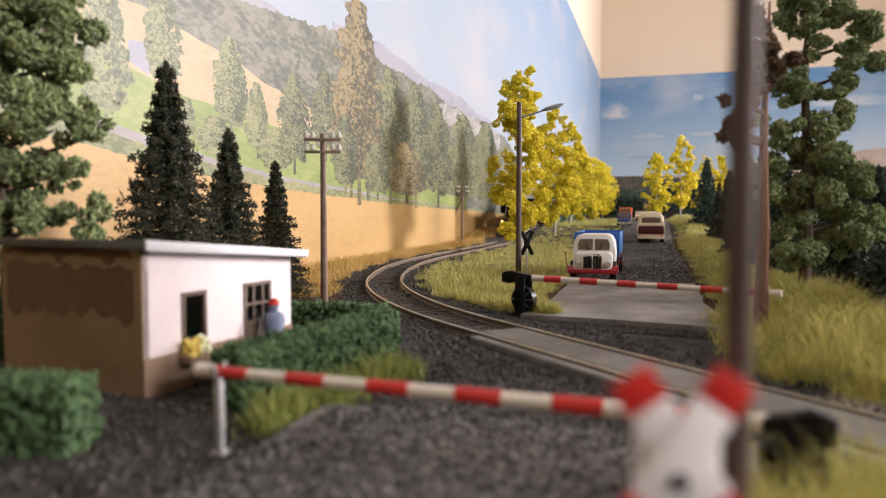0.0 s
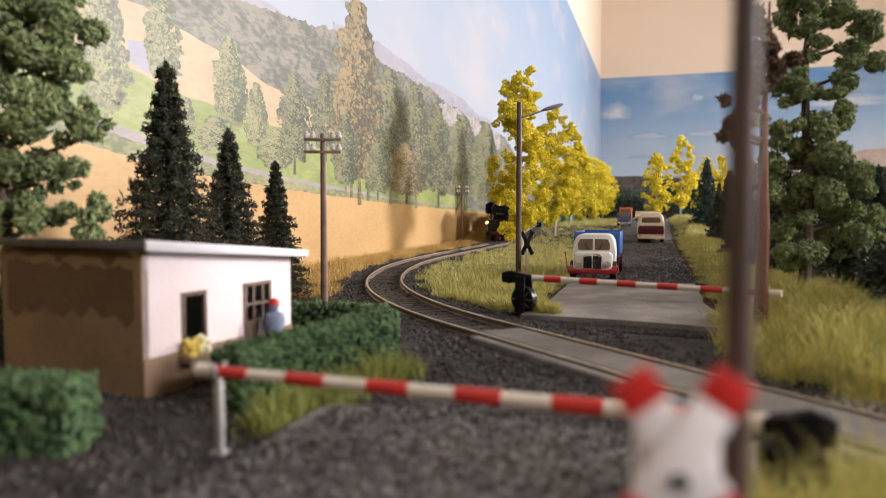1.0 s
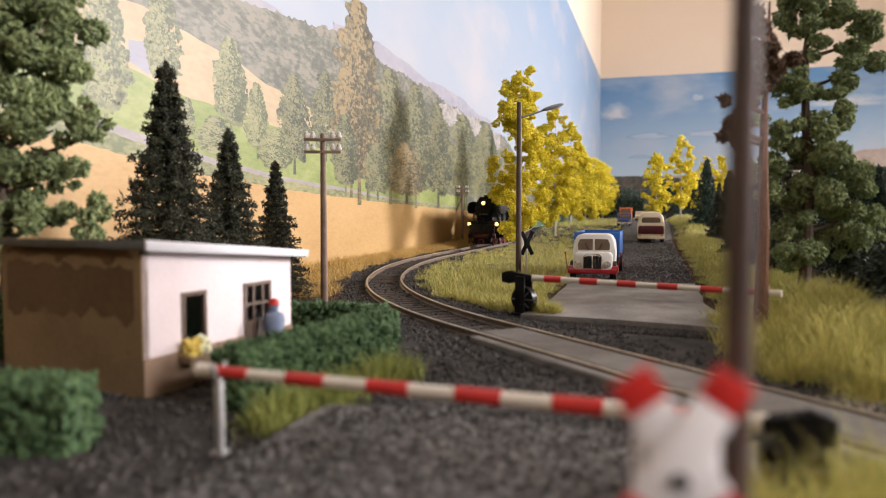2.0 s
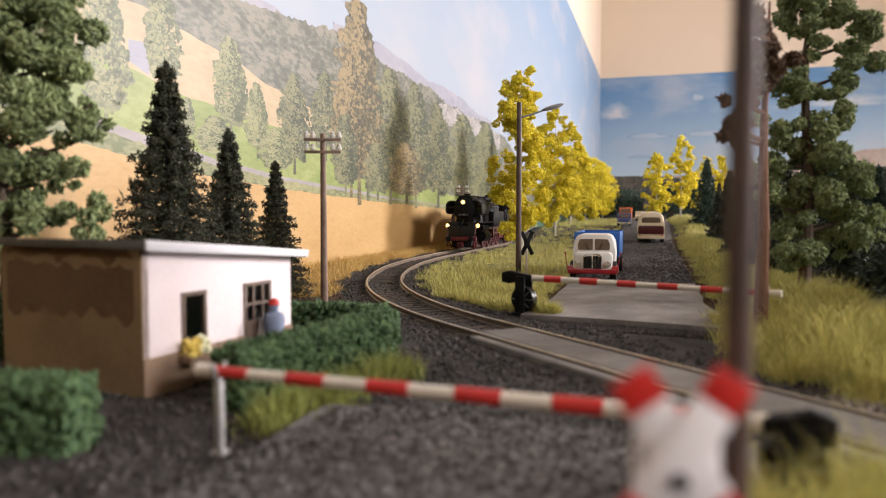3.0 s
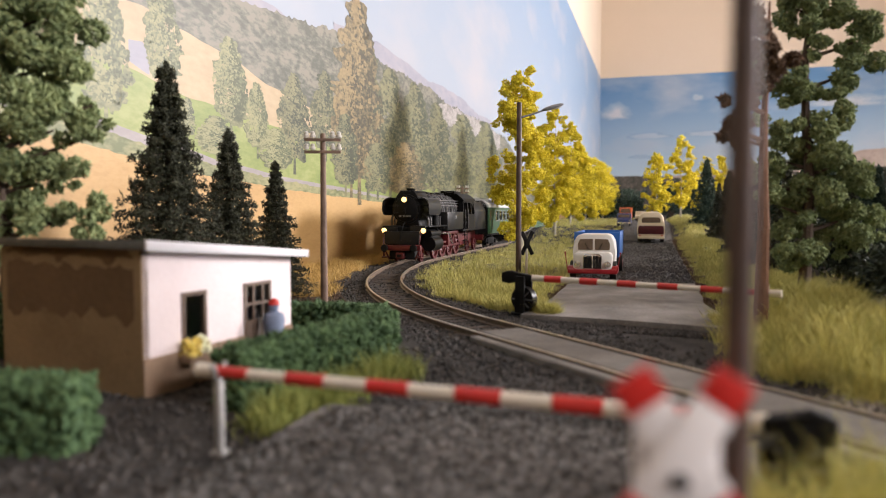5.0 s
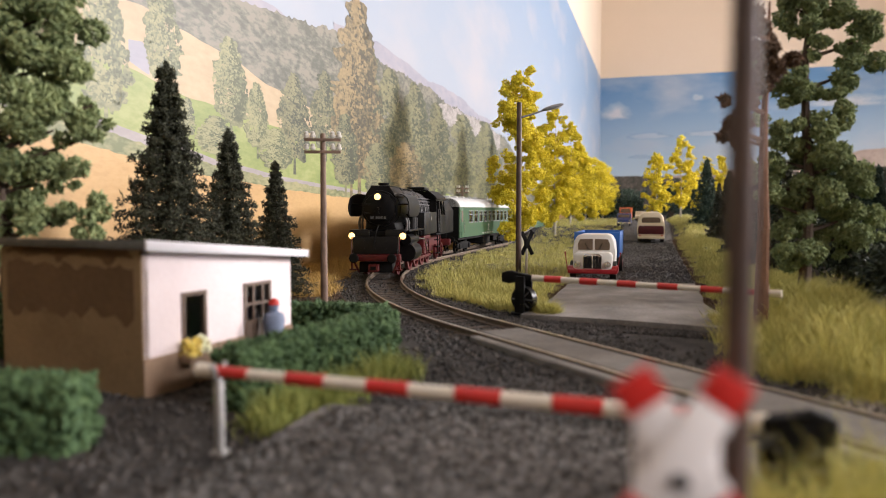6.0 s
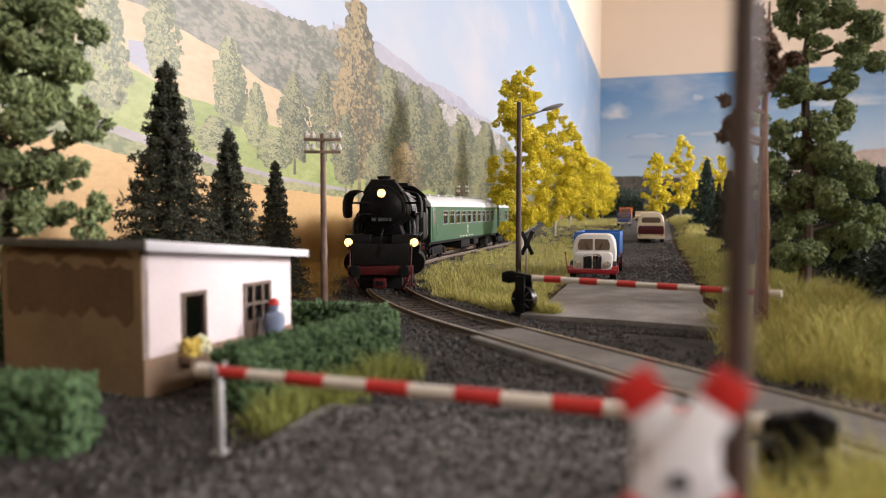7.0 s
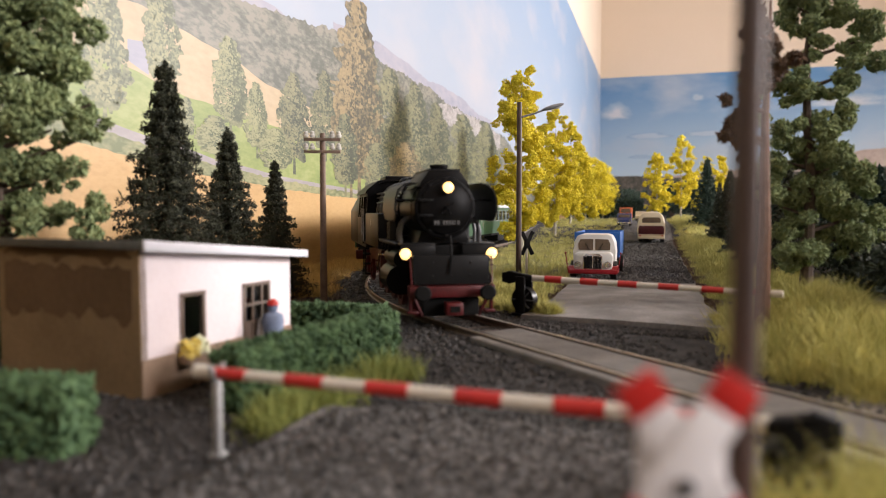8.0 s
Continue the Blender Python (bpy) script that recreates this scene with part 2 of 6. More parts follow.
def blades(base, height, lean=0.35, width=0.28):
    """Static grass: each blade a bent sliver of two faces."""
    p = np.asarray(base, float)
    n = len(p)
    h = (height * RNG.uniform(0.5, 1.15, n))[:, None]
    ang = RNG.uniform(0, math.tau, n)
    side = np.stack([np.cos(ang), np.sin(ang), np.zeros(n)], 1) * width * 0.5
    tilt = RNG.normal(size=(n, 3)) * lean
    tilt[:, 2] = 1
    tip = p + tilt * h
    mid = p + tilt * h * 0.5 * np.array([0.7, 0.7, 1.1])
    v = np.stack([p - side, p + side, mid + side * 0.7, mid - side * 0.7, tip], 1).reshape(-1, 3)
    k = (np.arange(n) * 5)[:, None]
    quads = (k + np.array([0, 1, 2, 3])).tolist()
    tris = (k + np.array([3, 2, 4])).tolist()
    return v, quads + tris


# ---- the line of the track ----
BEND = Vector((-31.0, 385.0, 0))
R_FAR, R_NEAR, TURN_FAR, TURN_NEAR = 551.6, 345.6, radians(16.9), radians(28.5)
RAIL_TOP, GAUGE = 0.3, 17.4


def track(s):
    """Place and heading s mm past the sharpest bend, towards the camera positive."""
    if s >= 0:
        a = min(s / R_NEAR, TURN_NEAR)
        x, y = BEND.x + R_NEAR * (1 - math.cos(a)), BEND.y - R_NEAR * math.sin(a)
        rest = s - a * R_NEAR
        return Vector((x + rest * math.sin(a), y - rest * math.cos(a), 0)), a
    a = min(-s / R_FAR, TURN_FAR)
    x, y = BEND.x + R_FAR * (1 - math.cos(a)), BEND.y + R_FAR * math.sin(a)
    rest = -s - a * R_FAR
    return Vector((x + rest * math.sin(a), y + rest * math.cos(a), 0)), -a


def beside(s, off, z=0.0):
    """off mm to the right of the track, as the train looks."""
    p, a = track(s)
    return p + Vector((-math.cos(a), -math.sin(a), 0)) * off + Vector((0, 0, z))


def smooth01(t):
    t = np.clip(t, 0, 1)
    return t * t * (3 - 2 * t)


ROAD_X, ROAD_Y, ROAD_SLOPE, ROAD_HALF = 61.8, 242.0, 0.3, 30.5


def road_mid(y):
    return ROAD_X + ROAD_SLOPE * (y - ROAD_Y)


def rise(y):
    """The far part of the road climbs."""
    return 17.0 * smooth01((np.asarray(y, float) - 740) / 260)


def lie(x, y):
    """Height of the ground: banks beside the road and before the long wall."""
    x, y = np.asarray(x, float), np.asarray(y, float)
    off = x - road_mid(y)
    right = 8.0 * smooth01((off - 36) / 22) * smooth01((y - 135) / 40)
    wob = 0.5 * np.sin(x * 0.11 + y * 0.07) + 0.4 * np.sin(x * 0.23 - y * 0.19)
    return -2.1 + rise(y) + right + wob * 0.5 * smooth01((np.abs(off) - 36) / 10)


# ---- the room ----
def room_slab(name, a0, a1, b0, b1, z0, z1, mat, label):
    bm = B()
    box(bm, 0, 1, 0, 1, 0, 1)
    for v in bm.verts:
        v.co = room(a0 + (a1 - a0) * v.co.x, b0 + (b1 - b0) * v.co.y, z0 + (z1 - z0) * v.co.z)
    return tagged(part(name, bm, mat, None, label, False), label, "wall" if "wall" in name else name.split("_")[0], kind="structure")


L_, W_ = ROOM_LONG, ROOM_WIDE
room_slab("wall_long", -100, L_ + 100, -100, 0, FLOOR, CEILING, "wall", "plain cream painted wall behind the backdrop")
room_slab("wall_far", -100, 0, 0, W_, FLOOR, CEILING, "wall", "plain cream painted end wall of the room")
# out of view; its dark finish is invented to hold down the bounce
room_slab("wall_behind", L_, L_ + 100, 0, W_, FLOOR, CEILING, "panel", "unseen wall behind the camera, dark to weaken bounced light")
h0, h1 = WINDOW_Z - 380, WINDOW_Z + 380
win_wall = thing("wall_window", at(0, 0), "cream painted wall with a daylight window and one added for fill light", "wall", kind="structure")
# wa is the daylight window; wb is only the opening of the added fill
wa, wb = WINDOWS
pieces = [(-100, wa - 380, FLOOR, CEILING), (wa + 380, wb - 380, FLOOR, CEILING), (wb + 380, L_ + 100, FLOOR, CEILING)]
pieces += [(w - 380, w + 380, z0, z1) for w in WINDOWS for z0, z1 in ((FLOOR, h0), (h1, CEILING))]
for q in pieces:
    bm = B()
    box(bm, 0, 1, 0, 1, 0, 1)
    for v in bm.verts:
        v.co = room(q[0] + (q[1] - q[0]) * v.co.x, W_ + 100 * v.co.y, q[2] + (q[3] - q[2]) * v.co.z)
    part("wall_piece", bm, "wall", win_wall, "", False)
room_slab("floor", -100, L_ + 100, -100, W_ + 100, FLOOR - 50, FLOOR, "floorwood", "brown wooden floor of the hobby room")
# unseen; its brown tone is invented to lower the ambient light
room_slab("ceiling", -100, L_ + 100, -100, W_ + 100, CEILING, CEILING + 50, "ceiling", "unseen ceiling of the hobby room, dimmed to weaken bounced light")

# ---- the printed backdrops: flat prints on the walls, one paper layer over another ----
def printed(name, tones, leaf, clump, contrast=1.0, wide=2.4, share=0.5):
    """A printed photograph's texture: three tones spread by two noises, both drawn out along the wall."""
    m = bpy.data.materials.new(name)
    m.use_nodes = True
    nt = m.node_tree
    n, link = nt.nodes, nt.links.new
    bsdf = n["Principled BSDF"]
    bsdf.inputs["Roughness"].default_value = 0.45
    bsdf.inputs["Specular IOR Level"].default_value = 0.3
    co, mp, mix, ramp = n.new("ShaderNodeTexCoord"), n.new("ShaderNodeMapping"), n.new("ShaderNodeMix"), n.new("ShaderNodeValToRGB")
    mp.vector_type = "TEXTURE"
    mp.inputs["Rotation"].default_value = (0, 0, math.atan2(ALONG.y, ALONG.x))
    mp.inputs["Scale"].default_value = (wide, 1, 1)
    link(co.outputs["Object"], mp.inputs[0])
    for size, detail, slot in ((leaf, 5, 3), (clump, 3, 2)):
        tex = n.new("ShaderNodeTexNoise")
        tex.inputs["Scale"].default_value, tex.inputs["Detail"].default_value, tex.inputs["Roughness"].default_value = size, detail, 0.6
        link(mp.outputs[0], tex.inputs["Vector"])
        link(tex.outputs[0], mix.inputs[slot])
    mix.inputs[0].default_value = share
    link(mix.outputs[0], ramp.inputs[0])
    el = ramp.color_ramp.elements
    el[0].position, el[1].position = 0.5 - 0.13 / contrast, 0.5 + 0.13 / contrast
    el[0].color, el[1].color = (*tones[0], 1), (*tones[2], 1)
    e = el.new(0.5)
    e.color = (*tones[1], 1)
    link(ramp.outputs[0], bsdf.inputs["Base Color"])
    M[name] = m
    return name


def sky_print(name, low, high, z0, z1, cloud, scale):
    """A sky print: paler towards the hills, with streaks of cloud."""
    m = bpy.data.materials.new(name)
    m.use_nodes = True
    nt = m.node_tree
    n, link = nt.nodes, nt.links.new
    bsdf = n["Principled BSDF"]
    bsdf.inputs["Roughness"].default_value = 0.45
    bsdf.inputs["Specular IOR Level"].default_value = 0.3
    co, sep, rng, mix = n.new("ShaderNodeTexCoord"), n.new("ShaderNodeSeparateXYZ"), n.new("ShaderNodeMapRange"), n.new("ShaderNodeMix")
    link(co.outputs["Object"], sep.inputs[0])
    link(sep.outputs[2], rng.inputs[0])
    rng.inputs[1].default_value, rng.inputs[2].default_value = z0 * K, z1 * K
    mix.data_type = "RGBA"
    mix.inputs[6].default_value, mix.inputs[7].default_value = (*low, 1), (*high, 1)
    link(rng.outputs[0], mix.inputs[0])
    mp, tex, cr, over = n.new("ShaderNodeMapping"), n.new("ShaderNodeTexNoise"), n.new("ShaderNodeMapRange"), n.new("ShaderNodeMix")
    mp.inputs["Scale"].default_value = (1, 1, 2.2)
    tex.inputs["Scale"].default_value, tex.inputs["Detail"].default_value = scale, 6
    link(co.outputs["Object"], mp.inputs[0])
    link(mp.outputs[0], tex.inputs["Vector"])
    link(tex.outputs[0], cr.inputs[0])
    cr.inputs[1].default_value, cr.inputs[2].default_value, cr.inputs[4].default_value = 0.5, 0.75, 0.75
    over.data_type = "RGBA"
    link(cr.outputs[0], over.inputs[0])
    link(mix.outputs[2], over.inputs[6])
    over.inputs[7].default_value = (*cloud, 1)
    link(over.outputs[2], bsdf.inputs["Base Color"])
    M[name] = m
    return name


PAPER = 0.006  # thickness of one printed layer


def rough_line(a0, a1, z, step, amp, seed, ragged=0.0):
    """(a, z) pairs along a hill's edge: z is a function of a, roughened by noise."""
    out, k = [], max(2, int(abs(a1 - a0) / step))
    for i in range(k + 1):
        a = a0 + (a1 - a0) * i / k
        w = amp * noise.noise((a * 0.02, seed, 0)) + amp * 0.5 * noise.noise((a * 0.07, seed, 3))
        w += ragged * abs(noise.noise((a * 0.4, seed, 7)))
        out.append((a, z(a) + w))
    return out


def long_wall_layer(name, top, bottom, layer, mat, label, parent):
    """A strip of print on the long wall between two edges given as (a, z) pairs."""
    off = 0.6 + PAPER * layer
    n = len(top)
    v = [room(a, off, z) for a, z in top] + [room(a, off, z) for a, z in bottom]
    f = [(i, i + 1, n + i + 1, n + i) for i in range(n - 1)]
    return raw(name, v, f, mat, parent, label)


def line(*knots):
    """A straight-sided profile through (a, z) knots."""
    ks = sorted(knots)

    def z(a):
        if a <= ks[0][0]:
            return ks[0][1]
        for (a0, z0), (a1, z1) in zip(ks, ks[1:]):
            if a <= a1:
                t = (a - a0) / (a1 - a0)
                t = t * t * (3 - 2 * t) * 0.5 + t * 0.5
                return z0 + (z1 - z0) * t
        return ks[-1][1]
    return z


P_A0, P_A1, P_BASE = 0, 3300, -4.0
print_long = thing("backdrop_long", at(0, 0), "printed landscape backdrop of hills, fields and sky on the long wall", "backdrop", kind="structure")
bm = B()
box(bm, 0, 1, 0, 1, 0, 1)
for v in bm.verts:
    v.co = room(P_A1 * v.co.x, 0.1 + 0.4 * v.co.y, P_BASE + (BACKDROP_TOP - P_BASE) * v.co.z)
part("printed_sky", bm, sky_print("print_sky_long", (0.33, 0.375, 0.44), (0.185, 0.285, 0.425), 120, 480, (0.41, 0.4, 0.425), 5.0), print_long, "", False)
print_far = thing("backdrop_far", at(0, 0), "printed blue sky backdrop with small clouds on the end wall", "backdrop", kind="structure")
bm = B()
box(bm, 0, 1, 0, 1, 0, 1)
for v in bm.verts:
    v.co = room(0.1 + 0.4 * v.co.x, W_ * v.co.y, P_BASE + (BACKDROP_TOP - P_BASE) * v.co.z)
part("printed_sky", bm, sky_print("print_sky_far", (0.4, 0.5, 0.58), (0.1, 0.23, 0.42), 180, 520, (0.4, 0.45, 0.52), 4.0), print_far, "", False)


printed("print_far_hill", ((0.238, 0.246, 0.301), (0.285, 0.285, 0.341), (0.333, 0.317, 0.356)), 120, 40)
printed("print_forest", ((0.0846, 0.092, 0.0705), (0.134, 0.138, 0.109), (0.212, 0.201, 0.158)), 380, 90, 1.9)
printed("print_field", ((0.385, 0.296, 0.179), (0.427, 0.33, 0.2), (0.462, 0.365, 0.227)), 300, 50)
printed("print_meadow", ((0.18, 0.235, 0.065), (0.235, 0.285, 0.085), (0.3, 0.33, 0.12)), 350, 50)
printed("print_road", ((0.262, 0.234, 0.234), (0.289, 0.262, 0.262), (0.317, 0.289, 0.282)), 400, 60)
printed("print_verge", ((0.134, 0.155, 0.0672), (0.222, 0.228, 0.108), (0.309, 0.296, 0.148)), 420, 110, 1.4)
printed("print_wheat", ((0.429, 0.266, 0.104), (0.488, 0.311, 0.126), (0.524, 0.34, 0.148)), 600, 40, 0.8)
printed("print_cliff", ((0.199, 0.192, 0.186), (0.305, 0.285, 0.271), (0.397, 0.371, 0.358)), 260, 90, 1.5, 1.5)
HILLS = [
    ("printed_hill", line((2390, 150), (2448, 153), (2489, 157), (2523, 152), (2640, 175)), 2390, 2660, 3, 0, "print_far_hill", "distant blue grey hill"),
    ("printed_hill", line((1980, 158), (2080, 168), (2180, 164), (2300, 172), (2360, 168)), 1900, 2400, 3, 0, "print_far_hill", "distant blue grey ridge"),
    ("printed_forest", line((1500, 80), (1639, 106), (1828, 142), (1968, 150), (2099, 148), (2180, 154), (2289, 154), (2349, 158), (2403, 160), (2495, 149), (2574, 148), (2663, 145), (3300, 160)), 1400, 3300, 4, 5, "print_forest", "wooded hillside"),
    ("printed_field", line((2391, 96), (2487, 109), (2530, 118), (2562, 121), (2594, 126), (2664, 122), (3300, 128)), 2380, 3300, 1.5, 0, "print_field", "ochre field on the hillside"),
    ("printed_meadow", line((2098, 52), (2277, 71), (2427, 82), (2503, 86), (2554, 90), (2611, 98), (2665, 97), (3300, 118)), 2040, 3300, 1.2, 0, "print_meadow", "green meadow"),
    ("printed_road", line((1783, 30), (2098, 40), (2277, 46), (2392, 52), (2472, 56), (2531, 61), (2577, 67), (2639, 75), (3300, 140)), 1780, 3300, 0.5, 0, "print_road", "grey country road"),
    ("printed_verge", line((1783, 29.5), (2098, 39), (2277, 44), (2392, 49), (2472, 53), (2531, 57.5), (2577, 63), (2639, 70), (3300, 130)), 1780, 3300, 0.5, 2.5, "print_verge", "grassy road verge"),
    ("printed_wheat_field", line((0, 24), (1783, 29), (2098, 36), (2277, 41), (2392, 45), (2472, 48), (2531, 52), (2577, 55), (2639, 63), (3300, 100)), 0, 3300, 0.7, 1.2, "print_wheat", "ripe wheat field"),
]
for i, (name, z, a0, a1, amp, rag, mat, label) in enumerate(HILLS):
    top = rough_line(a0, a1, z, 3.0, amp, i * 3.7, rag)
    long_wall_layer(name, top, [(a, P_BASE) for a, _ in top], i + 1, mat, label, print_long)
top = rough_line(1850, 2165, line((1850, 145), (1960, 150), (2100, 149), (2165, 146)), 3, 5, 40)
long_wall_layer("printed_cliff", top, [(a, z - 20 - 6 * noise.noise((a * 0.05, 3, 3))) for a, z in top], 3.6, "print_cliff", "pale cliffs", print_long)
long_wall_layer("printed_barn", [(2590, 104), (2594, 110), (2603, 109)], [(2590, 96), (2594, 97), (2603, 100)], 5.5, "print_far_hill", "pale barn roof", print_long)


def printed_tree(a, z0, z1, half, tone, layer, seed):
    """A tree in the print: clumped flat outlines, sunlit dabs on one flank and dark ones on the other."""
    rg = np.random.default_rng(seed)
    high = z1 - z0
    off = 0.6 + PAPER * layer
    tree = None

    def blob(v, f, u, z, ru, rz, level, k=11):
        m, turn = len(v), rg.uniform(0, 6)
        for q in range(k):
            ang = q * math.tau / k + turn
            r = 1 + rg.uniform(-0.3, 0.3)
            v.append(room(u + ru * r * math.cos(ang), off + 0.0004 * level, z + rz * r * math.sin(ang)))
        f.append(tuple(range(m, m + k)))

    def width(t):
        return half * (math.sin(math.pi * (0.1 + 0.86 * t)) ** 0.7) * (1.08 - 0.55 * t) * (1 + 0.35 * noise.noise((t * 6, seed, 1)))

    v, f = [], []
    w = half * 0.06 + 0.3
    v += [room(a - w, off, z0 - high * 0.05), room(a + w, off, z0 - high * 0.05), room(a + w * 0.5, off, z0 + high * 0.3), room(a - w * 0.5, off, z0 + high * 0.3)]
    f.append((0, 1, 2, 3))
    for n in range(170):
        t = rg.random()
        u = a + width(t) * rg.uniform(-1, 1) * 0.86
        blob(v, f, u, z0 + high * (0.12 + 0.86 * t), half * 0.2 * rg.uniform(0.5, 1.2), high * 0.045 * rg.uniform(0.5, 1.2), 1 + n % 10)
    tree = raw("printed_tree", v, f, tone, print_long, "printed leafy tree")
    for side, name in ((1, "sunlit_leaves"), (-1, "shaded_leaves")):
        v, f = [], []
        for n in range(420):
            t = rg.random()
            u = a + width(t) * max(-0.9, min(0.9, side * 0.3 + rg.normal() * 0.4))
            blob(v, f, u, z0 + high * (0.14 + 0.86 * t), half * 0.045 * rg.uniform(0.4, 1.5), high * 0.009 * rg.uniform(0.4, 1.6) + 0.12, 11 + n % 7 + (7 if side > 0 else 0), 7)
        raw(name, v, f, tone + ("_light" if side > 0 else "_dark"), tree, "")


for name, dark, mid, light in (("print_leaf_pale", (0.0756, 0.0924, 0.0462), (0.147, 0.16, 0.0798), (0.252, 0.252, 0.126)),
                               ("print_leaf", (0.0504, 0.0605, 0.0353), (0.101, 0.109, 0.063), (0.185, 0.181, 0.0924)),
                               ("print_leaf_brown", (0.0588, 0.0538, 0.0302), (0.126, 0.105, 0.0546), (0.244, 0.185, 0.0882))):
    printed(name, (dark, mid, light), 380, 80, 1.35, 2.2)
    printed(name + "_light", (mid, light, tuple(q * 1.15 for q in light)), 380, 80, 1.0, 2.2)
    printed(name + "_dark", (tuple(q * 0.8 for q in dark), dark, mid), 380, 80, 1.0, 2.2)
PRINT_TREES = [
    (2617, 72, 131, 18, 0), (2580, 91, 140, 16, 0), (2527, 77, 127, 20, 0), (2501, 67, 107, 15, 0), (2458, 61, 120, 26, 1),
    (2414, 72, 130, 26, 1), (2050, 41, 146, 93, 1), (1934, 37, 150, 112, 1), (2152, 43, 143, 66, 1), (2224, 43, 152, 60, 1),
    (2291, 46, 155, 52, 1), (2340, 49, 168, 44, 1), (2357, 47, 193, 56, 2), (2372, 50, 150, 36, 2), (2382, 49, 105, 28, 1), (2540, 62, 84, 22, 0), (2480, 58, 84, 24, 0),
    (2250, 44, 96, 60, 2), (2564, 70, 90, 8, 0), (2320, 46, 90, 36, 1)]
for i, (a, z0, z1, half, tone) in enumerate(PRINT_TREES):
    printed_tree(a, z0, z1, half, ("print_leaf_pale", "print_leaf", "print_leaf_brown")[tone], 10 + i * 1.3, 60 + i)

printed("print_town", ((0.035, 0.037, 0.03), (0.075, 0.07, 0.055), (0.15, 0.12, 0.1)), 120, 40, 1.0, 1.0)
printed("print_low_hill", ((0.3, 0.25, 0.22), (0.38, 0.31, 0.27), (0.45, 0.37, 0.32)), 60, 16, 1.0, 1.0)


def far_layer(name, z, b0, b1, amp, rag, layer, mat, label):
    top = rough_line(b0, b1, z, 4.0, amp, layer * 5.1, rag)
    n = len(top)
    off = 0.6 + PAPER * layer
    v = [room(off, b, zz) for b, zz in top] + [room(off, b, P_BASE) for b, _ in top]
    raw(name, v, [(i, i + 1, n + i + 1, n + i) for i in range(n - 1)], mat, print_far, label)


far_layer("printed_hill", line((0, 150), (400, 175), (870, 243), (977, 256), (1900, 260)), 0, 1890, 5, 0, 1, "print_low_hill", "pale rolling hills")
far_layer("printed_wood", line((0, 166), (170, 168), (396, 150), (900, 190), (1900, 200)), 0, 1890, 4, 9, 2, "print_town", "dark woods and houses along the horizon")
# single clouds of the far print, each in five paper-flat tones from rim to heart
CLOUD_TONES = [(0.24, 0.35, 0.49), (0.3, 0.4, 0.52), (0.38, 0.46, 0.55), (0.47, 0.52, 0.58), (0.58, 0.58, 0.61)]
for k, tone in enumerate(CLOUD_TONES):
    M["print_cloud_%d" % k] = material("print_cloud", tone, tuple(q * 0.94 for q in tone), 0.5, scale=14, fine=70)
for i, (b, z, w, h, most) in enumerate([(62, 405, 56, 34, 5), (178, 318, 66, 16, 3), (360, 457, 20, 14, 3), (395, 322, 70, 13, 3), (170, 240, 50, 8, 2), (860, 420, 120, 30, 4)]):
    for level in range(most):
        grow = 1.25 - 0.2 * level
        pts = []
        for k in range(56):
            q = k * math.tau / 56
            r = grow + 0.42 * noise.noise((math.cos(q) * 1.6, math.sin(q) * 1.6, i * 4.0)) + 0.22 * noise.noise((math.cos(q) * 5, math.sin(q) * 5, i + level * 3.0))
            zz = math.sin(q) * r * h
            pts.append(room(0.6 + PAPER * (0.3 + 0.1 * level), b + math.cos(q) * r * w, z + (zz if zz > 0 else zz * 0.4)))
        raw("printed_cloud", pts, [tuple(range(56))], "print_cloud_%d" % level, print_far, "small white cloud")

# ---- ground, road and track ----
gx, gy = np.meshgrid(np.linspace(0, 3700, 330), np.linspace(1, 1150, 110))
pts = np.array([CORNER.x, CORNER.y])[None, None] - gx[..., None] * np.array([ALONG.x, ALONG.y]) + gy[..., None] * np.array([ACROSS.x, ACROSS.y])
zs = lie(pts[..., 0], pts[..., 1])
idx = np.arange(zs.size).reshape(zs.shape)
quads = np.stack([idx[:-1, :-1].ravel(), idx[:-1, 1:].ravel(), idx[1:, 1:].ravel(), idx[1:, :-1].ravel()], 1)
ground = raw("ground", np.concatenate([pts.reshape(-1, 2), zs.reshape(-1, 1)], 1), quads, "earth", None, "", True)
tagged(ground, "dark gravel covered layout board under road and track", "ground", kind="structure")
room_slab("layout_board", 0, 3700, 0, 1150, -60, -12, "floorwood", "wooden baseboard that carries the model railway")


def ribbon(name, rows, mat, label, drop=2.5):
    """A slab whose cross rows are lists of points; its rim turns down."""
    v, f, n = [], [], len(rows[0]) + 2
    for r in rows:
        r = [Vector(p) for p in r]
        v += [r[0] - Vector((0, 0, drop))] + r + [r[-1] - Vector((0, 0, drop))]
    for j in range(len(rows) - 1):
        for i in range(n - 1):
            f.append((j * n + i, j * n + i + 1, (j + 1) * n + i + 1, (j + 1) * n + i))
    f.append(tuple(range(n)))
    return raw(name, v, f, mat, None, label, True)


def ragged(s, seed, amp):
    return amp * noise.noise((s * 0.05, seed, 0)) + amp * 0.6 * noise.noise((s * 0.21, seed, 1))


def road_row(y, near, drop=0.0):
    m = road_mid(y)
    l, r = m - ROAD_HALF + ragged(y, 1, 1.2), m + ROAD_HALF + ragged(y, 2, 1.6)
    # the slab's near end follows the track
    return [(l + (r - l) * k / 8, y + (14 - 30 * k / 8) * near, float(rise(y)) + 0.35 * math.sin(math.pi * k / 8) - drop) for k in range(9)]


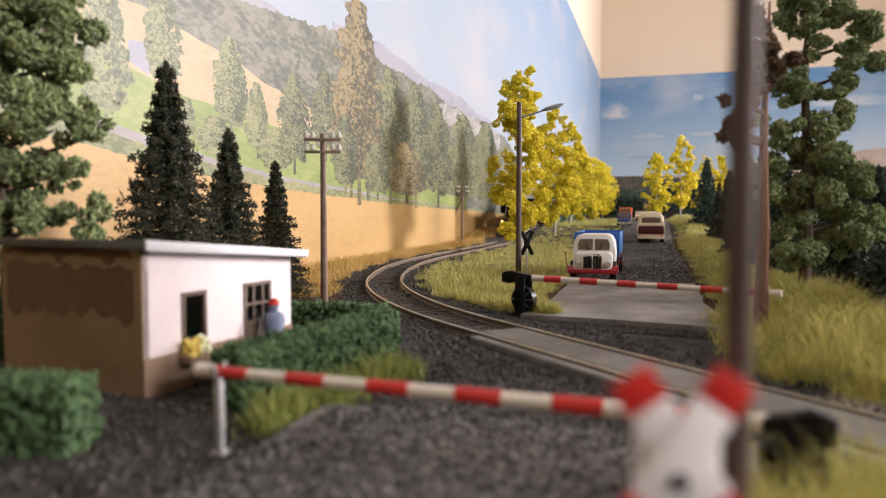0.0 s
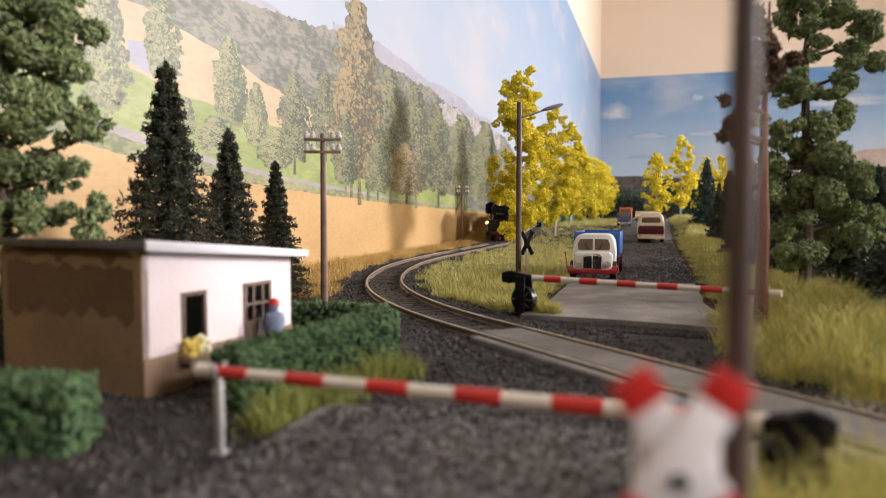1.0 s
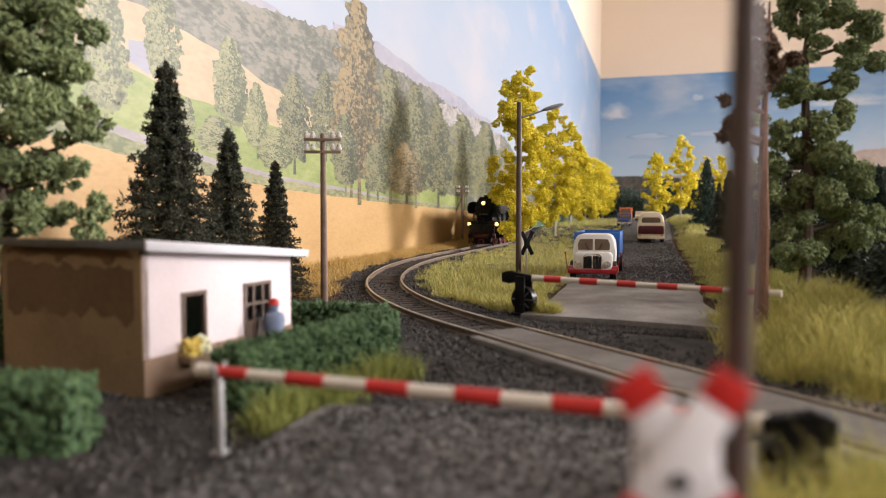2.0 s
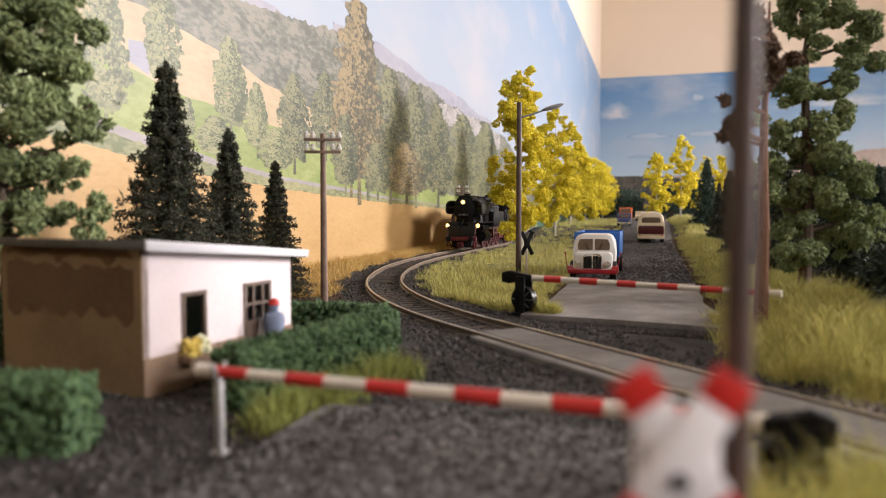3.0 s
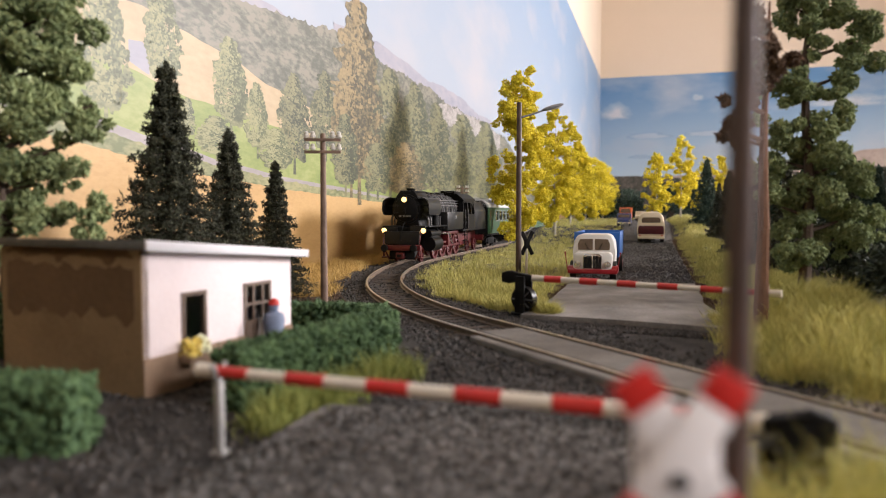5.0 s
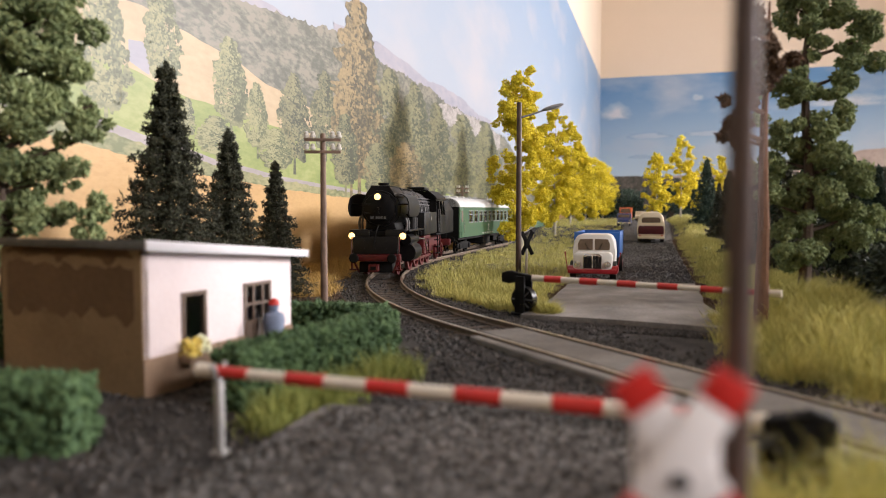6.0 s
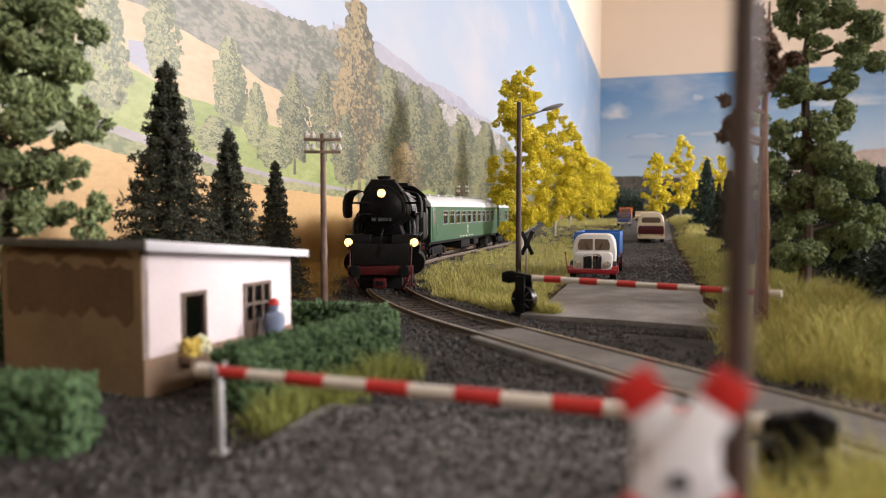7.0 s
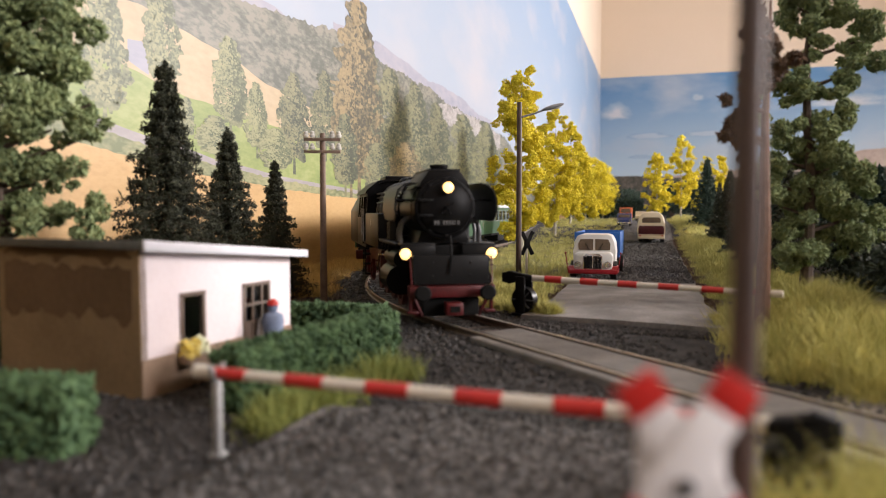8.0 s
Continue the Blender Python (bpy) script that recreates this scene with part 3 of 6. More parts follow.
rows = [road_row(226 + i * 5.0, max(0.0, 1 - i / 9)) for i in range(24)]
slab = tagged(ribbon("road", rows, "slab", "pale"), "pale worn concrete slab of the road at the crossing", "road", kind="structure")
rows = [road_row(341.5 + i * i * 0.11 + i * 0.6, 0.0, 0.25) for i in range(146)]
far_road = tagged(ribbon("road", rows, "asphalt_far", "worn"), "worn dark grey asphalt road lined by trees", "road", kind="structure")
rows = []
for i in range(30):
    y = -120 + i * 8.3
    l = -17 + 0.45 * (y - 129) + ragged(y, 5, 2.0)
    r = max(46 + 0.3 * (y - 90), l + 20)
    rows.append([(l + (r - l) * k / 8, y + 8 - 26 * k / 8 if i > 27 else y, -0.1 + 0.3 * math.sin(math.pi * k / 8)) for k in range(9)])
near_road = tagged(ribbon("road", rows, "asphalt", "grey"), "grey weathered asphalt before the level crossing", "road", kind="structure")


def sweep(s0, s1, step, outline, mat, name, parent, label="", lift=0.0):
    """An outline of (offset, height) pairs drawn along the track."""
    k = int((s1 - s0) / step)
    n, v, f = len(outline), [], []
    for j in range(k + 1):
        s = s0 + (s1 - s0) * j / k
        for o, z in outline:
            v.append(beside(s, o, z + lift))
    for j in range(k):
        for i in range(n):
            f.append((j * n + i, j * n + (i + 1) % n, (j + 1) * n + (i + 1) % n, (j + 1) * n + i))
    f.append(tuple(range(n)))
    f.append(tuple(range(k * n, k * n + n)))
    return raw(name, v, f, mat, parent, label)


S0, S1 = -760, 470
railway = thing("railway_track", at(0, 0), "curved single railway track with rusty rails and brown sleepers", "track", kind="structure")
T = RAIL_TOP
for side in (-1, 1):
    c = side * GAUGE / 2
    sweep(S0, S1, 4, [(c - 0.9, T - 2.2), (c + 0.9, T - 2.2), (c + 0.9, T - 1.9), (c + 0.25, T - 1.6), (c + 0.25, T - 0.7), (c + 0.5, T - 0.5), (c + 0.5, T - 0.15), (c - 0.5, T - 0.15), (c - 0.5, T - 0.5), (c - 0.25, T - 0.7), (c - 0.25, T - 1.6), (c - 0.9, T - 1.9)], "rail", "rail", railway)
    sweep(S0, S1, 4, [(c - 0.48, T - 0.148), (c + 0.48, T - 0.148), (c + 0.4, T), (c - 0.4, T)], "rail_top", "rail_head", railway, "bright worn rail head")
sweep(S0, S1, 6, [(-21, -2.6), (-14.5, -2.05), (14.5, -2.05), (21, -2.6)], "earth", "ballast_bed", railway)
# boards of the level crossing, between and beside the rails
X0, X1 = 185, 338
boards = thing("crossing_boards", at(0, 0), "grey weathered boards between the rails of the level crossing", "crossing", kind="structure")
sweep(X0, X1, 4, [(-6.9, -1.9), (6.9, -1.9), (6.9, -0.1), (6.5, 0.1), (-6.5, 0.1), (-6.9, -0.1)], "plank", "centre_board", boards)
sweep(X0 + 4, X1 + 30, 4, [(9.7, -2.2), (13, -2.2), (13, -0.5), (12.6, -0.2), (9.9, -0.2), (9.7, -0.4)], "plank", "side_board", boards)


# ---- plants ----
def tree_trunk(h, r, mat, parent, limbs, spread, rise_=0.5, start=0.25, seed=1):
    rg = random.Random(seed)
    bm = B()
    pts = [Vector((rg.uniform(-1, 1) * r * 0.6 * (i > 0), rg.uniform(-1, 1) * r * 0.6 * (i > 0), h * i / 5)) for i in range(6)]
    for i in range(5):
        rod(bm, pts[i], pts[i + 1], r * (1 - i / 5.6), r * (1 - (i + 1) / 5.6), 8)
    for i in range(limbs):
        z = h * (start + (0.95 - start) * i / limbs)
        a = rg.uniform(0, math.tau)
        k = spread * (1.05 - 0.6 * z / h) * rg.uniform(0.6, 1)
        rod(bm, (0, 0, z), (k * math.cos(a), k * math.sin(a), z + k * rise_), r * 0.32, r * 0.1, 6)
    return part("trunk", bm, mat, parent)


def crown_points(clumps, n, shell=0.55):
    """Places in a crown of uneven clumps, thinner inside, with gaps between."""
    c = np.array([k[:3] for k in clumps], float)
    r = np.array([k[3] for k in clumps], float)
    pick = RNG.choice(len(c), n, p=r ** 2 / (r ** 2).sum())
    d = RNG.normal(size=(n, 3))
    d /= np.linalg.norm(d, axis=1)[:, None]
    return c[pick] + d * (r[pick] * RNG.uniform(shell, 1.0, n) ** 0.7)[:, None] * np.array([1, 1, 0.85])


def leafy_tree(where, h, spread, mat, trunk_mat, label, bare=0.14, n=4200, size=1.5, seed=1, lean=0.0, group="", clump=0.3, profile=None):
    rg = random.Random(seed)
    ob = thing("tree", where, label, "tree", group)
    tree_trunk(h * 0.93, max(1.2, h * 0.012), trunk_mat, ob, 12, spread * 0.8, 0.45, bare, seed)
    profile = profile or (lambda t: math.sin(math.pi * min(1, t * 0.8 + 0.22)) ** 0.8)
    clumps = []
    k = 62
    for i in range(k):
        t = (i + rg.random()) / k
        w = spread * profile(t)
        a = rg.uniform(0, math.tau)
        d = w * math.sqrt(rg.random()) * 0.95
        clumps.append((d * math.cos(a) + lean * t, d * math.sin(a), h * (bare + 0.03 + (0.97 - bare) * t), spread * clump * rg.uniform(0.55, 1.05) * (1.1 - 0.4 * t)))
    sub = []
    for x, y, z, r in clumps:
        for q in range(6):
            d = RNG.normal(size=3)
            d *= r * RNG.uniform(0.4, 0.95) / np.linalg.norm(d)
            sub.append((x + d[0], y + d[1], z + d[2] * 0.9, r * RNG.uniform(0.3, 0.6)))
    v, f = flakes(crown_points(sub, n, 0.35), size)
    raw("crown", v, f, mat, ob)
    return ob


def fir_tree(where, h, spread, mat, label, n=4200, size=1.0, seed=1, group="", tiers=18):
    rg = random.Random(seed)
    ob = thing("fir_tree", where, label, "fir tree", group)
    bm = B()
    rod(bm, (0, 0, 0), (0, 0, h * 0.97), spread * 0.07, 0.3, 8)
    pts = []
    for i in range(tiers):
        t = i / tiers
        z = h * (0.1 + 0.88 * t)
        w = spread * (1 - t) ** 0.95 * rg.uniform(0.85, 1.12) + spread * 0.05
        arms = max(5, int(15 * (1 - t * 0.6)))
        for j in range(arms):
            a = math.tau * (j + rg.random() * 0.7) / arms
            k = w * rg.uniform(0.72, 1.08)
            m = max(6, int(n / tiers / arms * (1.4 - t)))
            u = RNG.uniform(0.08, 1, m) ** 0.7
            droop = -0.28 * k * u + 0.10 * k * u * u
            wide = 0.16 * k * (1.15 - u) + 0.4
            side = RNG.normal(size=m) * wide
            pts.append(np.stack([u * k * math.cos(a) - side * math.sin(a), u * k * math.sin(a) + side * math.cos(a), z + droop + RNG.normal(size=m) * h / tiers * 0.2], 1))
            rod(bm, (0, 0, z), (k * 0.9 * math.cos(a), k * 0.9 * math.sin(a), z - 0.18 * k), 0.35, 0.12, 4)
    part("trunk", bm, "bark", ob)
    m = n // 3
    t, a = RNG.random(m) ** 1.3, RNG.uniform(0, math.tau, m)
    w = spread * (1 - t) ** 0.95 * RNG.uniform(0.25, 0.75, m)
    pts.append(np.stack([w * np.cos(a), w * np.sin(a), h * (0.07 + 0.9 * t)], 1))
    v, f = flakes(np.concatenate(pts), size, (1.7, 0.45, 0.35))
    raw("crown", v, f, mat, ob)
    return ob


def hedge(where, length, deep, high, label, n, size=1.1):
    """A clipped hedge along local x: a twiggy core wrapped in crumbs."""
    ob = thing("hedge", where, label, "hedge", "hedges at the hut")
    bm = B()
    box(bm, 0.6, length - 0.6, 0.6, deep - 0.6, 0, high - 0.8, 0.5)
    part("core", bm, "hedge", ob)
    p = RNG.uniform(0, 1, (n, 3)) * (length, deep, high)
    face = RNG.choice(3, n, p=[0.12, 0.5, 0.38])
    lo = RNG.random(n) < 0.5
    p[:, 0] = np.where(face == 0, np.where(lo, 0.2, length - 0.2), p[:, 0])
    p[:, 1] = np.where(face == 1, np.where(lo, 0.2, deep - 0.2), p[:, 1])
    p[:, 2] = np.where(face == 2, high - 0.3, p[:, 2])
    p += RNG.normal(size=(n, 3)) * 0.45
    p[:, 2] = np.maximum(p[:, 2], 0.3)
    v, f = flakes(p, size)
    raw("foliage", v, f, "hedge", ob)
    return ob


# ---- the gatekeeper's hut ----
def window_unit(parent, x, z, w, h, bars, name="window", inside="dark"):
    """A window in the wall y = 0, which looks towards -y."""
    bm = B()
    t = 0.9
    for q in ((x, x + w, z, z + t), (x, x + w, z + h - t, z + h), (x, x + t, z + t, z + h - t), (x + w - t, x + w, z + t, z + h - t)):
        box(bm, q[0], q[1], -0.35, 0.9, q[2], q[3], 0.08)
    for k in bars:
        if k[0] == "v":
            box(bm, x + w * k[1] - 0.3, x + w * k[1] + 0.3, -0.1, 0.7, z + t, z + h - t)
        else:
            box(bm, x + t, x + w - t, -0.05, 0.7, z + h * k[1] - 0.3, z + h * k[1] + 0.3)
    fr = part(name, bm, "frame_wood", parent, "brown wooden frame")
    bm = B()
    box(bm, x + t * 0.8, x + w - t * 0.8, 0.3, 0.5, z + t * 0.8, z + h - t * 0.8)
    part("pane", bm, "pane", fr, "dark glass pane", False)
    return fr


HUT = at(-59.4, 139, -2.1, 66.0)
hut = thing("gatekeeper_hut", HUT, "small white stucco hut with flaking ochre side and flat roof", "hut")
HL, HW, HH = 48.4, 41.7, 29.8
EAVE = 25.8
openings = [(10.1, 9.1, 7.4, 11.1), (29.9, 1.6, 10.2, 18.7)]
PLINTH = 7.9
# front wall with real openings
bm = B()
xs = sorted({0.0, HL, *(o[0] for o in openings), *(o[0] + o[2] for o in openings)})
for a, b in zip(xs, xs[1:]):
    o = next((o for o in openings if o[0] <= a < o[0] + o[2]), None)
    for z0, z1 in ([(PLINTH, EAVE)] if not o else [(PLINTH, o[1]), (o[1] + o[3], EAVE)]):
        if z1 > z0 + 0.05:
            box(bm, a, b, 0, 1.6, z0, z1)
prism(bm, [(0, EAVE), (HL, EAVE), (0, HH)], "y", 0, 1.6)
bmesh.ops.remove_doubles(bm, verts=bm.verts, dist=0.001)
part("front_wall", bm, "stucco", hut, "white stucco wall", False)
bm = B()
for x0, x1 in ((-0.3, 29.9), (40.1, HL + 0.2)):
    box(bm, x0, x1, -0.35, 1.6, 0, PLINTH)
part("plinth", bm, "plinth", hut, "tan plinth below the white wall", False)
bm = B()
prism(bm, [(0.0, 0), (HW, 0), (HW, HH - 0.1), (0.0, HH - 0.1)], "x", -0.32, 1.3)
side = part("side_wall", bm, "tan", hut, "ochre stucco wall with brown flaked patches", False)
# flaked patches on the side wall, with wavy outlines
def patch(top, bottom, name):
    bm = B()
    k = 40
    up = [(2 + (HW - 4) * i / k, top + 1.3 * noise.noise((i * 0.33, 2, top)) + 0.6 * noise.noise((i * 0.9, 5, top))) for i in range(k + 1)]
    lo = [(2 + (HW - 4) * i / k, bottom + 3.2 * noise.noise((i * 0.2, 9, bottom)) + 1.2 * noise.noise((i * 0.6, 4, bottom))) for i in range(k + 1)]
    prism(bm, up + lo[::-1], "x", -0.44, -0.3)
    part(name, bm, "stain", side, "brown patch of flaked stucco", False)


patch(26.4, 16.0, "stucco_patch")
patch(29.2, 28.0, "stucco_patch")
bm = B()
box(bm, 1.4, HL, HW - 1.6, HW, 0, EAVE)
prism(bm, [(1.4, EAVE), (HL, EAVE), (1.4, HH - 0.2)], "y", HW - 1.6, HW)
box(bm, HL - 1.6, HL, 1.7, HW - 1.7, 0, EAVE - 0.1)
part("back_wall", bm, "tan", hut, "", False)
# sheet behind the openings, its black standing in for the hut's inner shade
bm = B()
box(bm, 2, HL - 2, 8, 8.4, 0.2, EAVE - 1)
part("inner_wall", bm, "dark", hut, "near-black sheet painted as the shade inside the hut", False)
bm = B()
prism(bm, [(-1.5, HH + 0.1), (HL + 3.5, EAVE - 0.2), (HL + 3.5, EAVE + 1.2), (-1.5, HH + 1.9)], "y", -2.5, HW + 2.5, 0.15)
roof = part("roof", bm, "roof", hut, "tarred flat roof")
bm = B()
prism(bm, [(-1.7, HH - 0.1), (HL + 3.7, EAVE - 0.4), (HL + 3.7, EAVE + 1.4), (-1.7, HH + 2.1)], "y", -3.2, -2.52, 0.12)
part("roof_edge", bm, "fascia", roof, "pale grey metal roof edge")
window_unit(hut, *openings[0], [])
door = window_unit(hut, *openings[1], [("v", 0.36), ("v", 0.7), ("h", 0.5), ("h", 0.72)], "door")
bm = B()
box(bm, 30.8, 39.2, 0.2, 0.8, 2.5, 10.6, 0.1)
part("door_panel", bm, "frame_wood", door, "brown wooden door panel")
# flower box below the window
fb = thing("flower_box", HUT @ at(8.8, -3.5, 5.3), "flower box with yellow and pale blossoms under the hut window", "flower box")
bm = B()
box(bm, 0, 6.4, 0, 3.0, 0, 2.0, 0.15)
part("trough", bm, "plinth", fb)
for x0, mat, label in ((0.0, "flower", "yellow blossoms"), (3.0, "pale_flower", "pale cream blossoms")):
    v, f = flakes(RNG.uniform(0, 1, (90, 3)) * (3.2, 3.0, 3.4) + (x0, -0.2, 1.7), 0.7)
    raw("blossoms", v, f, mat, fb, label)
# the small painted figure by the door
bm = B()
lathe(bm, [(1.6, 0), (1.8, 5), (2.3, 8), (2.7, 10.8), (2.3, 12.4), (0.9, 13.1), (1.2, 13.8), (1.25, 14.6), (1.4, 14.8), (1.1, 15.8), (0.3, 16.2)], 16)
fig = part("miniature_figure", bm, "jacket")
fig.matrix_basis = HUT @ at(36.6, -3.6, 0)
fig.data.materials.append(M["cap"])
for face in fig.data.polygons:
    face.material_index = 1 if face.center.z > 14.7 * K else 0
tagged(fig, "tiny plain figure in blue grey coat beside the hut", "figurine")

# ---- hedges ----
def between(x0, y0, x1, y1, z):
    return at(x0, y0, z, math.degrees(math.atan2(y1 - y0, x1 - x0)))


hedge(between(-37.5, 130, -11.5, 183, -2.1), 58, 6, 11.0, "clipped green hedge between hut and track", 5200)
hedge(between(-46, 196, -15, 190, -2.1), 31, 5, 11.0, "clipped green hedge behind the hut's yard", 1800)
hedge(between(-97.5, 108, -57, 105, -2.1), 40.5, 8, 10.9, "clipped dark green hedge beside the road", 4200, 1.2)
hedge(between(-140, 172, -104, 178, -2.1), 36, 8, 15.0, "clipped green hedge behind the hut", 1800, 1.2)

# ---- barriers of the level crossing ----
def barrier(where, length, label, rest, tail):
    """Arm along local x at height 13, counterweight drum at the origin."""
    ob = thing("crossing_barrier", where, label, "barrier", "barriers of the level crossing")
    n, first = 11, 7.0
    step = (length - first) / n
    bm = B()
    rod(bm, (1.5, 0, 13), (length - 0.5, 0, 13), 1.1, 0.76, 14)
    arm = part("arm", bm, "white", ob, "cream painted barrier arm")
    for i in range(0, n, 2):
        x = first + step * i
        bm = B()
        rod(bm, (x, 0, 13), (x + step * 0.96, 0, 13), 1.2 - 0.34 * i / n, 1.2 - 0.34 * (i + 1) / n, 14)
        part("red_band", bm, "red", arm, "red painted band")
    bm = B()
    dz, dr = (8.6, 3.7) if rest else (5.4, 4.4)
    rod(bm, (-1.2, -1.6, dz), (-1.2, 1.6, dz), dr, dr, 24)
    rod(bm, (-1.2, -2.1, dz), (-1.2, 2.1, dz), 1.6, 1.6, 16)
    part("drum", bm, "black", ob, "black winch drum")
    bm = B()
    for q in range(8):
        ang = math.tau * q / 8
        for y in (-1.75, 1.75):
            rod(bm, (-1.2, y, dz), (-1.2 + dr * 0.9 * math.cos(ang), y, dz + dr * 0.9 * math.sin(ang)), 0.28, 0.22, 6)
    part("drum_spokes", bm, "pipe", ob, "grey spokes of the winch drum")
    bm = B()
    e = 2.6 if rest else 3.2
    box(bm, -e, 0.4, -e, -2.2, 0, 13.6, 0.15)
    box(bm, -e, 0.4, 2.2, e, 0, 13.6, 0.15)
    box(bm, -4.0, 2.0, -4, 4, 0, 0.9, 0.2)
    part("stand", bm, "matt", ob, "black cast stand")
    bm = B()
    prism(bm, [(-tail, 11.2), (-tail + 3.2, 10.6), (-3.0, 12.2), (2.2, 12.2), (2.2, 13.9), (-3.0, 14.4), (-tail + 3.0, 15.2), (-tail, 14.4)], "y", -1.3, 1.3, 0.3)
    part("counterweight", bm, "matt", ob, "black counterweight arm")
    if rest:
        bm = B()
        box(bm, length - 1.8, length - 0.6, -0.6, 0.6, 0, 11.6, 0.15)
        box(bm, length - 2.3, length - 0.1, -1.1, 1.1, 0, 0.8, 0.15)
        for e in (-1, 1):
            rod(bm, (length - 1.2, 0, 11.2), (length - 1.2, e * 1.5, 14.2), 0.45, 0.45, 8)
        part("rest_post", bm, "steel", ob, "grey forked rest post")
    bm = B()
    rod(bm, (length - 0.6, 0, 13), (length + 2.6, 0, 13), 1.0, 1.1, 14)
    part("end_light", bm, "white", ob, "pale arm end")
    return ob


barrier(between(38.8, 79.5, -33, 106, -2.0), 79, "red and white lowered barrier with black drum, before the crossing", True, 5.5)
barrier(between(29.5, 246, 91, 201, -1.0), 79, "red and white lowered barrier with black drum, beyond the crossing", False, 9.8)


def cross_sign(where, s, zc, label, front):
    """St Andrew's cross on a post; local -y is the painted face."""
    ob = thing("crossing_sign", where, label, "road sign")
    half = 1.45 if front else 1.1
    bm = B()
    rod(bm, (0, 0.8, 0), (0, 0.8, zc + 2), 0.75, 0.75, 12)
    part("post", bm, "white", ob, "white post")
    for e in (-1, 1):
        m = Matrix.Translation((0, 0, zc)) @ Matrix.Rotation(radians(e * (56 if front else 63)), 4, "Y")
        board = None
        for lo, hi, red in ((-4.3 * s, 4.3 * s, False), (4.3 * s, 7.0 * s, True), (-7.0 * s, -4.3 * s, True)):
            bm = B()
            box(bm, lo, hi, -0.25 + 0.12 * e, 0.25 + 0.12 * e, -half, half, 0.08)
            bmesh.ops.transform(bm, matrix=m, verts=bm.verts)
            if red:
                part("board_end", bm, "red" if front else "matt", board, "red board end" if front else "")
            else:
                board = part("cross_board", bm, "sign" if front else "matt", ob, "white crossed board" if front else "black back of a crossed board")
    if front:
        bm = B()
        box(bm, -2.9, 2.7, 0.42, 0.72, zc - 12, zc + 2.4, 0.12)
        plate = part("backing_plate", bm, "sign", ob, "white plate behind the cross")
        bm = B()
        rod(bm, (-0.2, -0.7, zc - 1.6), (-0.2, 0.4, zc - 1.6), 0.55, 0.55, 14)
        part("signal_lens", bm, "matt", plate, "dark round signal lens")
    else:
        bm = B()
        box(bm, -1.4, 1.4, -0.9, 1.4, zc - 2.6, zc + 2.6, 0.2)
        part("signal_box", bm, "matt", ob, "black signal housing")
    return ob


cross_sign(at(15.1, 44, -2.1, 0), 0.87, 22.1, "white St Andrew's cross with red ends on a post", True)
cross_sign(at(47.8, 401, -2.1, 14), 1.05, 19.0, "black backed St Andrew's cross on a white post by the road", False)

# ---- poles and lamps ----
def telegraph_pole(where, h, label, strut, side=1):
    ob = thing("telegraph_pole", where, label, "pole", "telegraph poles by the track")
    bm = B()
    rod(bm, (0, 0, 0), (0, 0, h), 1.5, 1.05, 14)
    part("mast", bm, "pole", ob)
    for z in (h - 2.6, h - 7.4):
        bm = B()
        box(bm, -7.2, 7.2, -1.7, -0.9, z - 0.6, z + 0.6, 0.15)
        arm = part("crossarm", bm, "pole", ob)
        for x in (-6.4, -3.9, 3.9, 6.4):
            bm = B()
            lathe(bm, [(0.3, z + 0.5), (0.3, z + 0.8), (1.15, z + 0.9), (1.15, z + 1.8), (0.85, z + 2.0), (0.9, z + 2.8), (0.4, z + 3.3)], 12, Matrix.Translation((x, -1.3, 0)))
            part("insulator", bm, "insulator", arm, "white porcelain insulator")
    if strut:
        bm = B()
        rod(bm, (-1.2 * side, 0.3, h * 0.78), (-20 * side, 2, 4), 0.9, 1.1, 10)
        part("strut", bm, "pole", ob, "slanting wooden strut")
    return ob


telegraph_pole(at(-47.8, 283, -2.0, 4), 68, "brown wooden telegraph pole with two crossarms and white insulators", False)
telegraph_pole(at(22.0, 805, -1.0, 8), 64, "dark wooden telegraph pole with a slanting strut", True)


def street_lamp(where, h, r, label):
    ob = thing("street_lamp", where, label, "street lamp", "street lamps by the crossing")
    bm = B()
    rod(bm, (0, 0, 0), (0, 0, h), r * 1.08, r * 0.9, 18)
    rod(bm, (0, 0, 0), (0, 0, 1.2), r * 1.5, r * 1.4, 18)
    part("post", bm, "post", ob, "brown concrete-look post")
    bm = B()
    rod(bm, (0, 0, h - 8.5), (9, 0, h - 6.0), 0.55, 0.5, 10)
    rod(bm, (9, 0, h - 6.0), (14, 0, h - 4.0), 0.5, 0.6, 10)
    arm = part("arm", bm, "lamp_grey", ob, "thin grey arm")
    bm = B()
    bmesh.ops.create_uvsphere(bm, u_segments=20, v_segments=10, radius=1.0, matrix=Matrix.Translation((18.5, 0, h - 2.6)) @ Matrix.Rotation(radians(-16), 4, "Y") @ Matrix.Diagonal((6.6, 2.2, 1.25, 1)))
    head = part("lamp_head", bm, "lamp_grey", ob, "grey streamlined lamp head")
    bm = B()
    bmesh.ops.create_uvsphere(bm, u_segments=16, v_segments=8, radius=1.0, matrix=Matrix.Translation((20.5, 0, h - 2.5)) @ Matrix.Rotation(radians(-16), 4, "Y") @ Matrix.Diagonal((3.6, 1.5, 1.1, 1)))
    part("glass_bowl", bm, "insulator", head, "milky glass bowl")
    return ob


street_lamp(at(42.5, 397, -1.6), 97, 1.5, "tall brown street lamp with a grey curved head by the crossing")
street_lamp(at(19.9, 47.2, -1.6), 110, 0.9, "tall brown street lamp post beside the near barrier")


